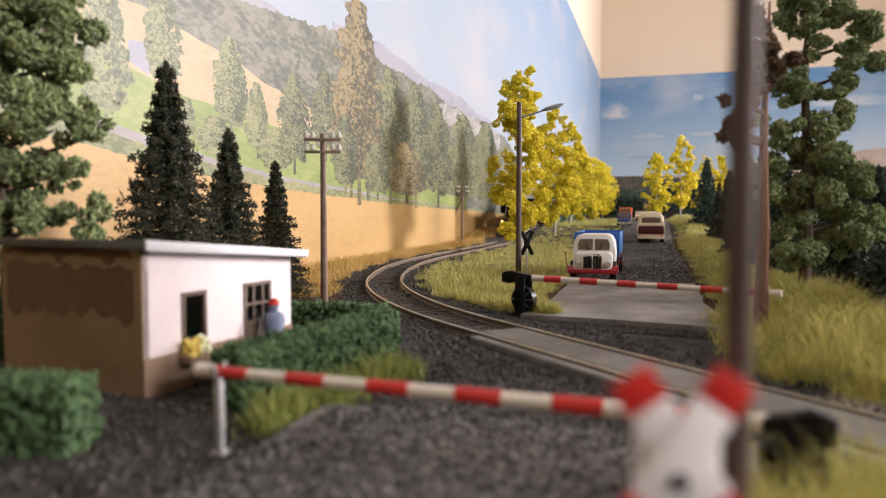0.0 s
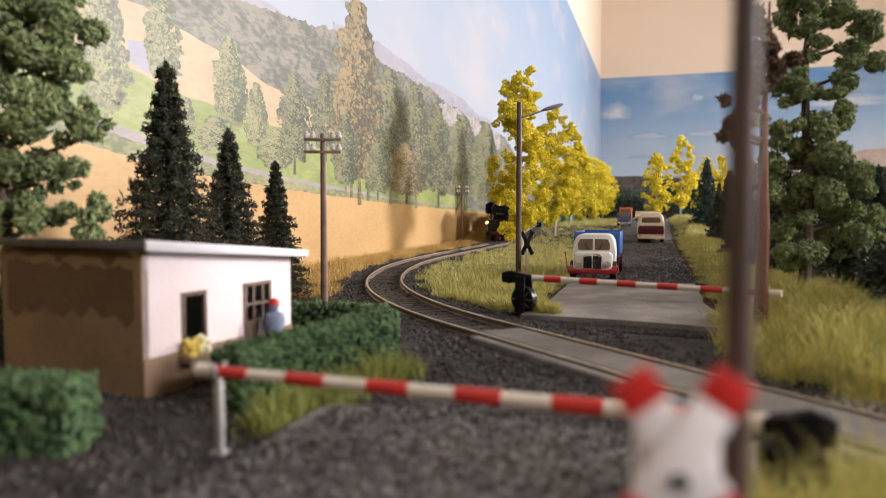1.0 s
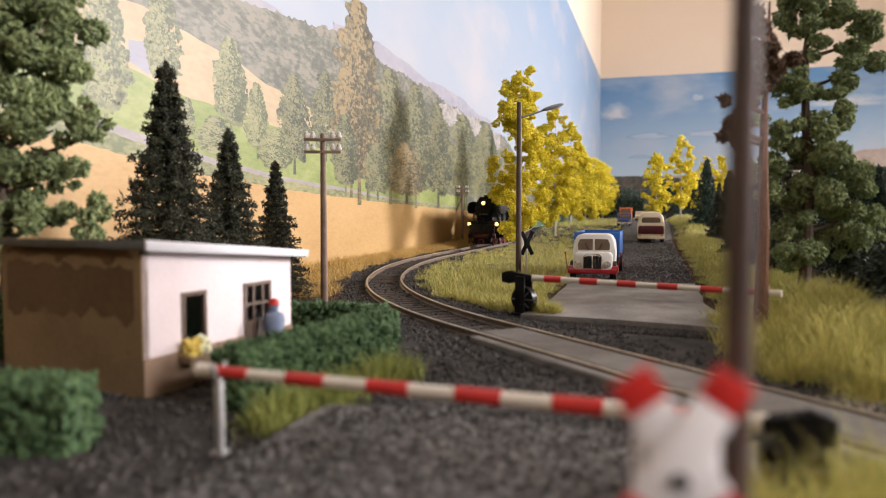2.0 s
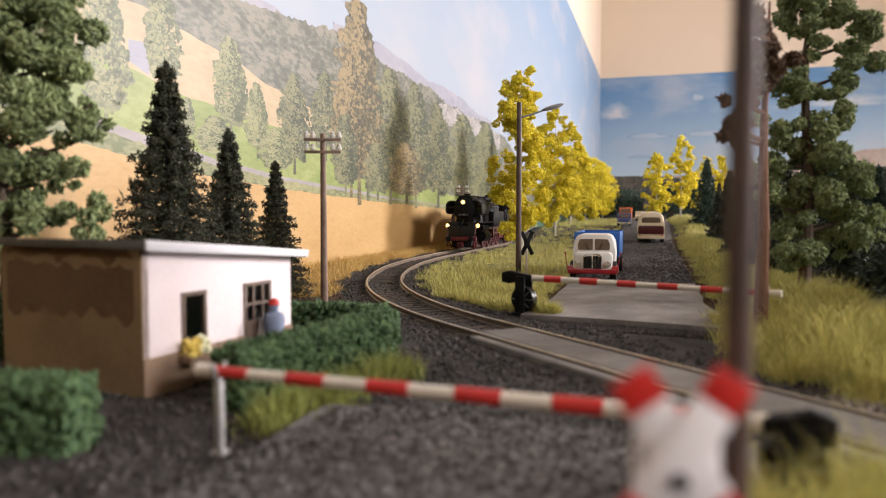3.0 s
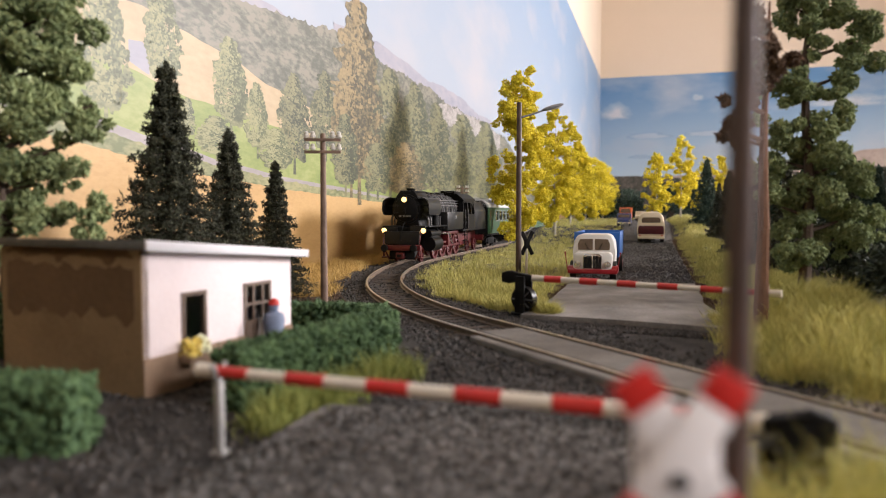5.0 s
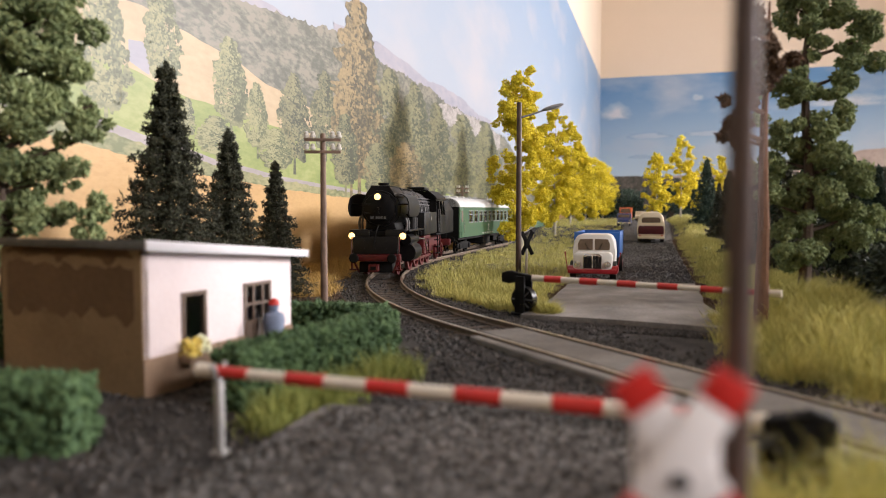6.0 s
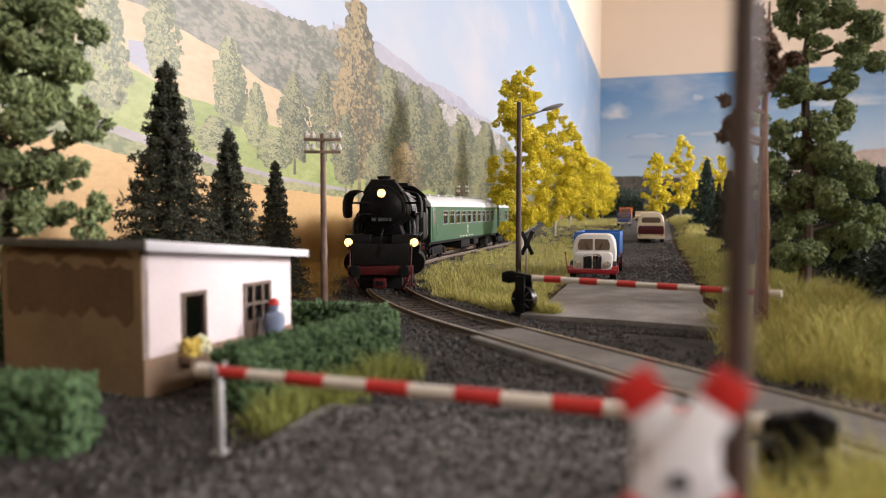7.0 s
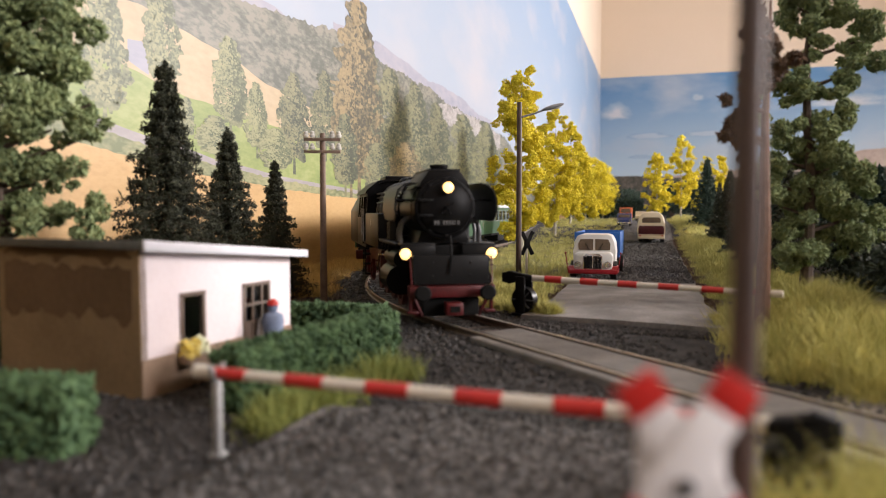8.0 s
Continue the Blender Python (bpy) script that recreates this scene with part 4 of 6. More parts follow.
# ---- road vehicles ----
def truck(where):
    """Lorry; local -y is its front."""
    ob = thing("truck", where, "old white and red lorry with a blue load bed", "truck")
    bm = B()
    prism(bm, [(-10.5, 7), (10.5, 7), (10.7, 14), (10.2, 19), (8.6, 22.2), (6.5, 23), (-6.5, 23), (-8.6, 22.2), (-10.2, 19), (-10.7, 14)], "y", -10, 8, 0.7)
    cab = part("cab", bm, "truck_white", ob, "off-white rounded cab")
    bm = B()
    prism(bm, [(-9.6, 4.4), (9.6, 4.4), (9.8, 12.6), (8.2, 14.2), (-8.2, 14.2), (-9.8, 12.6)], "y", -18, -9.4, 1.1)
    part("bonnet", bm, "truck_white", cab, "off-white bonnet")
    for e in (-1, 1):
        bm = B()
        prism(bm, [(e * 0.55, 14.9), (e * 7.9, 14.9), (e * 8.1, 18.0), (e * 7.0, 20.4), (e * 0.55, 20.6)], "y", -10.25, -9.9)
        w = part("windscreen", bm, "seat", cab, "brownish windscreen half", False)
        bm = B()
        rod(bm, (e * 2.4, -10.5, 14.8), (e * 4.4, -10.5, 18.4), 0.15, 0.15, 6)
        part("wiper", bm, "matt", w, "black wiper")
        bm = B()
        lathe(bm, [(0.1, 0), (1.5, 0.1), (1.75, 0.8), (1.5, 2.0)], 18, Matrix.Translation((e * 7.4, -18.9, 8.0)) @ Matrix.Rotation(radians(-90), 4, "X"))
        part("headlight", bm, "chrome", cab, "round headlight")
        bm = B()
        prism(bm, [(-17.2, 3.2), (-18.4, 5.2), (-16.6, 7.2), (-9, 7.4), (-4, 5.0), (-4, 3.4)], "x", min(e * 7.2, e * 12.4), max(e * 7.2, e * 12.4), 0.6)
        part("mudguard", bm, "truck_red", ob, "deep red mudguard")
        bm = B()
        rod(bm, (e * 12.3, -17.6, 5), (e * 13.6, -18.2, 13.6), 0.25, 0.2, 6)
        bmesh.ops.create_uvsphere(bm, u_segments=8, v_segments=6, radius=0.55, matrix=Matrix.Translation((e * 13.6, -18.2, 13.8)))
        part("width_rod", bm, "truck_red", ob, "thin red corner rod")
    bm = B()
    prism(bm, [(-4.6, 5.6), (4.6, 5.6), (4.8, 12.2), (3.2, 13.5), (-3.2, 13.5), (-4.8, 12.2)], "y", -18.5, -17.9, 0.2)
    gr = part("grille", bm, "chrome", cab, "bright grille frame")
    bm = B()
    for i in range(13):
        x = -4.0 + i * 8.0 / 12
        if abs(x) > 0.3:
            box(bm, x - 0.27, x + 0.27, -18.8, -18.4, 6.1, 12.3 - 0.5 * (abs(x) > 3))
    part("grille_bars", bm, "matt", gr, "black grille slats", False)
    bm = B()
    box(bm, -12.2, 12.2, -19.6, -18.2, 3.4, 5.6, 0.35)
    part("bumper", bm, "truck_red", ob, "deep red bumper")
    bm = B()
    box(bm, -3.8, -2.6, -17, 56, 5, 7)
    box(bm, 2.6, 3.8, -17, 56, 5, 7)
    part("chassis", bm, "truck_red", ob)
    bm = B()
    box(bm, -11.6, 11.6, 10, 58, 10.0, 11.2, 0.2)
    bed = part("load_bed", bm, "blue", ob, "blue load bed")
    for q in ((-11.8, -11.0, 10.2, 57.6), (11.0, 11.8, 10.2, 57.6), (-11.8, 11.8, 9.4, 10.2), (-11.8, 11.8, 57.6, 58.4)):
        bm = B()
        box(bm, *q, 11.2, 23.4, 0.15)
        b2 = part("side_board", bm, "blue", bed, "blue wooden side board")
    bm = B()
    for x in (-11.9, -4.5, 4.5, 11.5):
        box(bm, x - 0.2, x + 0.5, 9.2, 9.5, 11, 23.6)
    part("stake", bm, "blue", bed, "blue stakes")
    return ob


def turned_wheel(parent, x, y, r, w):
    bm = B()
    rod(bm, (x - w / 2, y, r), (x + w / 2, y, r), r, r, 20)
    wh = part("wheel", bm, "tyre", parent, "black tyre")
    bm = B()
    rod(bm, (x - w / 2 - 0.1, y, r), (x + w / 2 + 0.1, y, r), r * 0.5, r * 0.5, 16)
    part("rim", bm, "truck_red", wh, "dark red rim")


def truck_wheels(ob):
    for x in (-10, 10):
        turned_wheel(ob, x, -11, 4.7, 3.0)
        turned_wheel(ob, x, 42, 4.7, 4.6)


HEAD = math.degrees(-math.atan(ROAD_SLOPE))
lorry = truck(at(80.4, 372, 0.25, HEAD))
truck_wheels(lorry)


def bus(where):
    """Coach seen from behind; local -y is its rear."""
    ob = thing("bus", where, "cream and maroon old bus driving away on the road", "bus")
    prof = [(-13.6, 4.5), (13.6, 4.5), (14.2, 12), (14.0, 20), (12.6, 28), (10.2, 31.8), (5.5, 33.4), (-5.5, 33.4), (-10.2, 31.8), (-12.6, 28), (-14.0, 20), (-14.2, 12)]
    bm = B()
    prism(bm, prof, "y", 0, 98, 2.4)
    body = part("body", bm, "cream", ob, "cream body")
    bm = B()
    prism(bm, [(-13.1, 9.5), (13.1, 9.5), (13.3, 16), (12.4, 18.6), (-12.4, 18.6), (-13.3, 16)], "y", -0.4, 1.4, 0.5)
    part("rear_panel", bm, "maroon", body, "maroon rear panel")
    bm = B()
    prism(bm, [(-9.4, 21.8), (9.4, 21.8), (9.6, 25.6), (8.0, 27.6), (-8.0, 27.6), (-9.6, 25.6)], "y", -0.35, 1.2, 0.4)
    part("rear_window", bm, "seat", body, "brownish rear window")
    bm = B()
    box(bm, -13.4, 13.4, -1.0, 1.2, 4.6, 7.0, 0.5)
    part("bumper", bm, "cream", ob, "cream rear bumper")
    for e in (-1, 1):
        bm = B()
        box(bm, e * 14.15 - 0.15, e * 14.15 + 0.15, 6, 92, 20.5, 26.5)
        part("side_windows", bm, "seat", body, "row of side windows", False)
        bm = B()
        box(bm, e * 14.2 - 0.15, e * 14.2 + 0.15, 3, 96, 9, 15)
        part("side_band", bm, "maroon", body, "maroon side band", False)
        bm = B()
        rod(bm, (e * 11.2, -0.8, 8.2), (e * 11.2, 0.6, 8.2), 0.9, 0.9, 12)
        part("tail_light", bm, "red", body, "small red tail light")
        turned_wheel(ob, e * 11.4, 24, 5.2, 4)
        turned_wheel(ob, e * 11.4, 76, 5.2, 4)
    return ob


bus(at(221.5, 752, 0.5, HEAD))


def small_car(where, mat, label, w=18.0, l=44, h=16.5):
    ob = thing("car", where, label, "car", "cars far down the road")
    bm = B()
    prism(bm, [(-l / 2, 3), (l / 2, 3), (l / 2, 8.4), (l * 0.3, 9.4), (l * 0.18, h), (-l * 0.2, h), (-l * 0.34, 9.6), (-l / 2, 8.6)], "x", -w / 2, w / 2, 1.0)
    part("body", bm, mat, ob)
    bm = B()
    box(bm, -w * 0.4, w * 0.4, -l * 0.31, -l * 0.24, 10, h - 2, 0.4)
    part("windscreen", bm, "seat", ob, "dark windscreen")
    bm = B()
    box(bm, -w / 2 - 0.2, w / 2 + 0.2, -l / 2 - 0.8, -l / 2 + 0.6, 3, 5, 0.4)
    part("bumper", bm, "chrome", ob)
    for x in (-w / 2 + 1.5, w / 2 - 1.5):
        bm = B()
        rod(bm, (x, -l / 2 - 0.3, 7), (x, -l / 2 + 0.5, 7), 1.3, 1.3, 12)
        part("headlight", bm, "chrome", ob)
        turned_wheel(ob, x, -l * 0.3, 3.4, 2.4)
        turned_wheel(ob, x, l * 0.3, 3.4, 2.4)
    return ob


small_car(at(240, 935, 15.2, HEAD), "navy", "small dark blue car far down the road")
small_car(at(355, 1270, 17.3, HEAD + 180), "cream", "small cream car far down the road")
ob = small_car(at(388, 1500, 17.3, HEAD), "orange", "orange delivery lorry far down the road", 25, 62, 24)


# ---- the train: local x runs forward, rails at z = 0 ----
def wheel_disc(name, parent, x, y, r, mat="loco_red", spokes=12):
    """A spoked wheel centred on its own axle."""
    bm = B()
    m = Matrix.Rotation(radians(90), 4, "X")
    e = 0.9
    rings = [(r * 0.8, -e), (r, -e), (r, e), (r * 0.8, e)]
    n = 28
    vs = [[bm.verts.new(m @ Vector((q * math.cos(i * math.tau / n), q * math.sin(i * math.tau / n), h))) for i in range(n)] for q, h in rings]
    for a in range(4):
        for i in range(n):
            bm.faces.new((vs[a][i], vs[a][(i + 1) % n], vs[(a + 1) % 4][(i + 1) % n], vs[(a + 1) % 4][i]))
    rod(bm, (0, -1.2, 0), (0, 1.2, 0), r * 0.22, r * 0.22, 14)
    for i in range(spokes):
        a = math.tau * i / spokes
        rod(bm, (0, 0, 0), (r * 0.85 * math.cos(a), 0, r * 0.85 * math.sin(a)), r * 0.065, r * 0.05, 5)
    ob = part(name, bm, mat, parent)
    ob.location = (x * K, y * K, r * K)
    return ob


LOCO_PIVOTS, LOCO_LAMP_Z = (-30, -160), 21.6
SPIN, RODS = [], []


def locomotive():
    ob = thing("steam_locomotive", at(0, 600), "black tank steam locomotive with red wheels and lit lamps", "locomotive")
    bm = B()
    rod(bm, (-106, 0, 36), (-14, 0, 36), 10.4, 10.2, 32)
    for x in (-40, -54, -68, -82, -95):
        rod(bm, (x - 0.6, 0, 36), (x + 0.6, 0, 36), 10.6, 10.6, 32)
    boiler = part("boiler", bm, "boiler", ob, "dark grey boiler")
    bm = B()
    rod(bm, (-34, 0, 36), (-7.5, 0, 36), 10.0, 10.0, 36)
    lathe(bm, [(10.0, 0), (9.9, 0.7), (9.3, 1.0), (8.7, 1.0), (8.4, 1.7), (6.0, 2.9), (3.0, 3.5), (0.5, 3.6)], 40, Matrix.Translation((-7.5, 0, 36)) @ Matrix.Rotation(radians(90), 4, "Y"))
    prism(bm, [(-7.5, 28.5), (7.5, 28.5), (8.8, 24.4), (-8.8, 24.4)], "x", -31, -9.5, 0.3)
    smoke = part("smokebox", bm, "black", ob, "black smokebox with round door")
    bm = B()
    for q in range(10):
        ang = math.tau * (q + 0.5) / 10
        y, z = 8.7 * math.cos(ang), 36 + 8.7 * math.sin(ang)
        box(bm, -7.0, -5.9, y - 0.5, y + 0.5, z - 0.5, z + 0.5, 0.1)
    part("door_clamp", bm, "boiler", smoke, "small clamps round the smokebox door")
    bm = B()
    for z in (33.6, 38.4):
        box(bm, -6.6, -4.4, -9.0, -3.2, z - 0.4, z + 0.4, 0.15)
    part("door_hinge", bm, "boiler", smoke, "black strap hinge")
    bm = B()
    rod(bm, (-4.2, 0, 36), (-2.4, 0, 36), 0.9, 0.6, 12)
    rod(bm, (-2.9, -1.9, 34.4), (-2.9, 1.9, 37.6), 0.25, 0.25, 6)
    rod(bm, (-2.7, 0, 36), (-2.7, 1.0, 33.2), 0.22, 0.22, 6)
    part("door_handle", bm, "black", smoke)
    bm = B()
    box(bm, -6.4, -4.0, -4.6, 4.6, 30.2, 32.4)
    plate = part("number_plate", bm, "matt", smoke, "black number plate")
    bm = B()
    for i, w in enumerate((1.2, 1.2, 0, 1.2, 1.2, 1.2, 1.2, 0.6, 1.2)):
        if w:
            box(bm, -4.02, -3.86, -4.2 + i * 0.94, -4.2 + i * 0.94 + w * 0.58, 30.65, 31.95)
    part("plate_bars", bm, "pipe", plate, "pale bars of the number", False)
    bm = B()
    lathe(bm, [(3.0, 45.5), (2.7, 47), (2.6, 49.0), (3.1, 49.6), (3.1, 50.3), (2.2, 50.3), (2.0, 48.8)], 20, Matrix.Translation((-17, 0, 0)))
    part("chimney", bm, "matt", ob, "short black chimney")
    bm = B()
    prism(bm, [(-8.6, 42.2), (-7.6, 44.6), (-4.9, 48.3), (4.9, 48.3), (7.6, 44.6), (8.6, 42.2)], "x", -33, -8.2, 0.35)
    box(bm, -34, -8.6, -5.3, 5.3, 47.9, 48.6, 0.2)
    part("smokebox_hood", bm, "black", ob, "angular hood over the smokebox")
    for x, r, z in ((-46, 4.4, 49.0), (-62, 4.2, 48.6), (-78, 4.4, 49.0), (-92, 2.4, 48.4)):
        bm = B()
        lathe(bm, [(r + 0.7, 43), (r, 45), (r, z - 1.6), (r * 0.8, z - 0.5), (r * 0.3, z)], 20, Matrix.Translation((x, 0, 0)))
        part("dome", bm, "black", ob, "black boiler dome")
    for e in (-1, 1):
        # curved smoke deflector
        bm = B()
        rim = [(16.6, 32.0), (16.9, 35.5), (16.7, 39.0), (15.8, 41.8), (13.8, 43.4), (11.4, 44.0), (9.6, 43.9)]
        sheet_rows = []
        for k, x in enumerate((-34.0, -32.5, -29.0, -9.0, -6.2, -4.8)):
            cut = (2.6, 0.9, 0.0, 0.0, 0.7, 2.2)[k]
            sheet_rows.append([(x, e * y, max(z, 32.0 + cut)) for y, z in rim])
        for gap in (0.0, 0.55):
            grid = [[bm.verts.new((x, y - e * gap, z - gap * 0.5)) for x, y, z in r] for r in sheet_rows]
            for p, q in zip(grid, grid[1:]):
                for k in range(len(rim) - 1):
                    bm.faces.new((p[k], p[k + 1], q[k + 1], q[k]))
            if gap:
                loops = [g[0] for g in outer] + outer[-1][1:] + [g[-1] for g in outer[-2::-1]] + outer[0][-2:0:-1]
                inner = [g[0] for g in grid] + grid[-1][1:] + [g[-1] for g in grid[-2::-1]] + grid[0][-2:0:-1]
                for k in range(len(loops)):
                    bm.faces.new((loops[k - 1], loops[k], inner[k], inner[k - 1]))
            outer = grid
        part("smoke_deflector", bm, "boiler", ob, "curved dark smoke deflector")
        bm = B()
        for x in (-9, -29):
            rod(bm, (x, e * 9.6, 38.5), (x, e * 15.8, 38.5), 0.35, 0.35, 6)
        part("deflector_stay", bm, "black", ob)
        bm = B()
        box(bm, -98, -52, min(e * 7.5, e * 16.6), max(e * 7.5, e * 16.6), 20.4, 34.0, 0.6)
        tank = part("side_tank", bm, "boiler", ob, "dark grey side tank")
        bm = B()
        box(bm, -76, -74.6, min(e * 16.5, e * 16.8), max(e * 16.5, e * 16.8), 29, 31.4)
        part("tank_plate", bm, "steel", tank, "small pale plate")
        bm = B()
        box(bm, -52, -8, min(e * 8, e * 16.2), max(e * 8, e * 16.2), 23.6, 24.6, 0.25)
        for x in (-46, -38, -30):
            box(bm, x, x + 0.7, min(e * 10, e * 15.6), max(e * 10, e * 15.6), 20.6, 23.6)
        part("running_board", bm, "black", ob, "black running board")
        bm = B()
        box(bm, -176, -98, min(e * 8, e * 16.4), max(e * 8, e * 16.4), 18.6, 19.8, 0.25)
        part("running_board", bm, "black", ob, "black running board")
        # pipes along the boiler and over its sides
        def tube(bm, pts, r):
            for p, q in zip(pts, pts[1:]):
                rod(bm, p, q, r, r, 7)
        bm = B()
        for k, z in enumerate((38.5, 40.6, 42.4)):
            tube(bm, [(-102, e * 10.8, z), (-70, e * (10.9 - 0.7 * k), z + 0.3), (-36, e * (10.9 - 0.7 * k), z - 0.4 * k)], 0.4)
        for k, x in enumerate((-40, -45, -52, -57, -66, -71, -80, -86, -94)):
            tube(bm, [(x, e * 3.2, 46.8), (x - 0.6, e * 6.6, 45.2), (x - 1.4 - k % 2, e * 9.6, 41.8), (x - 2, e * 11.3, 36.8), (x - 2.4, e * 11.6, 33.5)], 0.36 + 0.12 * (k % 3 == 0))
        part("pipework", bm, "pipe", ob, "dark steel boiler pipes")
        bm = B()
        for x, r in ((-14, 0.8), (-20, 0.6)):
            tube(bm, [(x, e * 8.8, 33.0), (x, e * 11.0, 32.6), (x - 0.6, e * 12.8, 30.8), (x - 1.0, e * 13.4, 28.0), (x - 1.0, e * 13.2, 24.4)], r)
        part("steam_pipe", bm, "pipe", ob, "thick curved steam pipes beside the smokebox")
        bm = B()
        rod(bm, (-34, e * 12.4, 24.5), (-34, e * 12.4, 33.0), 2.4, 2.4, 14)
        rod(bm, (-41, e * 12.4, 24.5), (-41, e * 12.4, 31.0), 2.0, 2.0, 14)
        rod(bm, (-34, e * 12.4, 33), (-34, e * 12.4, 35), 1.1, 1.1, 10)
        for x in (-26, -29):
            rod(bm, (x, e * 11, 24.5), (x - 3, e * 10.6, 33), 0.55, 0.55, 7)
        part("air_pump", bm, "boiler", ob, "grey air pump")
        bm = B()
        rod(bm, (-36, e * 13.0, 12.0), (-16, e * 13.0, 12.0), 5.0, 5.0, 24)
        rod(bm, (-38, e * 13.0, 19.0), (-14, e * 13.0, 19.0), 2.9, 2.9, 18)
        box(bm, -34, -18, min(e * 8, e * 15.5), max(e * 8, e * 15.5), 12, 20, 0.6)
        part("cylinder", bm, "black", ob, "black steam cylinder")
        bm = B()
        box(bm, -58, -36, min(e * 12.6, e * 13.6), max(e * 12.6, e * 13.6), 11.2, 12.6, 0.15)
        box(bm, -100, -54, min(e * 9.0, e * 12.4), max(e * 9.0, e * 12.4), 17.0, 19.2, 0.3)
        box(bm, -64, -61, min(e * 9.0, e * 14.4), max(e * 9.0, e * 14.4), 9, 19.5, 0.3)
        part("gear_frame", bm, "loco_red", ob, "red valve gear frame")
        bm = B()
        rod(bm, (-36, e * 14.6, 19), (-62, e * 14.6, 18), 0.45, 0.45, 6)
        rod(bm, (-62, e * 14.6, 18), (-72, e * 14.6, 10), 0.45, 0.45, 6)
        part("valve_rod", bm, "chrome", ob, "bright valve rod")
        # wheels
        wheel_disc("front_wheel", ob, -12, e * 8.4, 5.2, spokes=9)
        for i in range(4):
            SPIN.append((wheel_disc("driving_wheel", ob, -44 - i * 19.5, e * 8.4, 9.2, spokes=13), -44 - i * 19.5, e * 8.4, 9.2))
        for x in (-142, -166):
            wheel_disc("rear_wheel", ob, x, e * 8.4, 5.4, spokes=9)
        bm = B()
        box(bm, -103.5, -43, -0.5, 0.5, -0.8, 0.8, 0.12)
        for i in range(4):
            rod(bm, (-44 - i * 19.5, -0.7, 0), (-44 - i * 19.5, 0.7, 0), 1.5, 1.5, 12)
        RODS.append((part("coupling_rod", bm, "loco_red", ob, "red coupling rod"), e * 11.2))
        # steps, ladder rails, sand pipes
        bm = B()
        rod(bm, (1.6, e * 13.0, 21), (4.0, e * 12.6, 9), 0.3, 0.3, 6)
        rod(bm, (2.8, e * 13.5, 12), (1.2, e * 9.0, 2.2), 0.55, 0.55, 6)
        box(bm, 0, 3.4, min(e * 10.5, e * 14), max(e * 10.5, e * 14), 3.4, 4.2, 0.15)
        box(bm, 0.6, 2.6, min(e * 12.6, e * 13.3), max(e * 12.6, e * 13.3), 4, 12, 0.1)
        part("step", bm, "loco_red", ob, "red front step")
        bm = B()
        box(bm, 5.5, 7.0, e * 10.1 - 1.2, e * 10.1 + 1.2, 8.3, 10.7, 0.2)
        lathe(bm, [(1.1, 0), (1.1, 3.2), (2.5, 3.4), (2.5, 4.2), (2.0, 4.6)], 20, Matrix.Translation((4.5, e * 10.1, 10.2)) @ Matrix.Rotation(radians(90), 4, "Y"))
        part("buffer", bm, "matt", ob, "black buffer")
        bm = B()
        rod(bm, (-3.6, e * 13.9, LOCO_LAMP_Z), (-1.2, e * 13.9, LOCO_LAMP_Z), 1.8, 2.0, 18)
        box(bm, -3.4, -2.0, e * 13.9 - 0.6, e * 13.9 + 0.6, LOCO_LAMP_Z, 24)
        lamp = part("headlamp", bm, "black", ob, "black lamp case")
        bm = B()
        lathe(bm, [(1.75, 0), (1.55, 0.4), (0.9, 0.75), (0.1, 0.85)], 18, Matrix.Translation((-1.2, e * 13.9, LOCO_LAMP_Z)) @ Matrix.Rotation(radians(90), 4, "Y"))
        part("lamp_glass", bm, "lamp", lamp, "warm glowing lamp glass")
    bm = B()
    rod(bm, (-8, 0, 42.4), (-2.4, 0, 42.4), 1.9, 2.0, 18)
    lamp = part("headlamp", bm, "black", ob, "black lamp case")
    bm = B()
    lathe(bm, [(1.75, 0), (1.55, 0.4), (0.9, 0.75), (0.1, 0.85)], 18, Matrix.Translation((-2.4, 0, 42.4)) @ Matrix.Rotation(radians(90), 4, "Y"))
    part("lamp_glass", bm, "lamp", lamp, "warm glowing lamp glass")
    bm = B()
    prism(bm, [(-12.2, 21.2), (12.2, 21.2), (11.8, 13.2), (11.2, 12.2), (-11.2, 12.2), (-11.8, 13.2)], "x", -0.6, 2.6, 0.3)
    for y in (-12.1, 12.1):
        rod(bm, (2.4, y, 21.0), (2.4, y * 0.965, 12.4), 0.28, 0.28, 6)
    apron = part("front_apron", bm, "boiler", ob, "dark grey front apron plate")
    bm = B()
    for y in (-6, 0, 6):
        for z in (15, 19):
            bmesh.ops.create_uvsphere(bm, u_segments=8, v_segments=5, radius=0.32, matrix=Matrix.Translation((2.6, y, z)))
    part("rivet", bm, "boiler", apron, "row of rivets")
    bm = B()
    tube(bm, [(-2.2, 0.6, 27.0), (0.6, 0.2, 24.8), (2.0, 0.0, 22.0), (3.2, -0.4, 19.6), (3.2, -0.9, 15.6)], 0.34)
    part("brake_hose", bm, "matt", apron, "black brake hose hanging over the apron")
    for e in (-1, 1):
        bm = B()
        box(bm, -9.0, -1.4, min(e * 4.4, e * 15.2), max(e * 4.4, e * 15.2), 24.0, 24.8, 0.2)
        box(bm, -2.2, -1.4, min(e * 4.4, e * 15.2), max(e * 4.4, e * 15.2), 20.8, 24.2, 0.2)
        part("front_step_plate", bm, "boiler", apron, "black front footplate with valance")
    bm = B()
    box(bm, 0.5, 4.5, -13.6, 13.6, 8.4, 11.9, 0.3)
    beam = part("buffer_beam", bm, "loco_red", ob, "red buffer beam")
    bm = B()
    prism(bm, [(-2.6, 3.2), (2.6, 3.2), (2.6, 7.0), (-2.6, 7.0)], "x", 3, 7.6, 0.3)
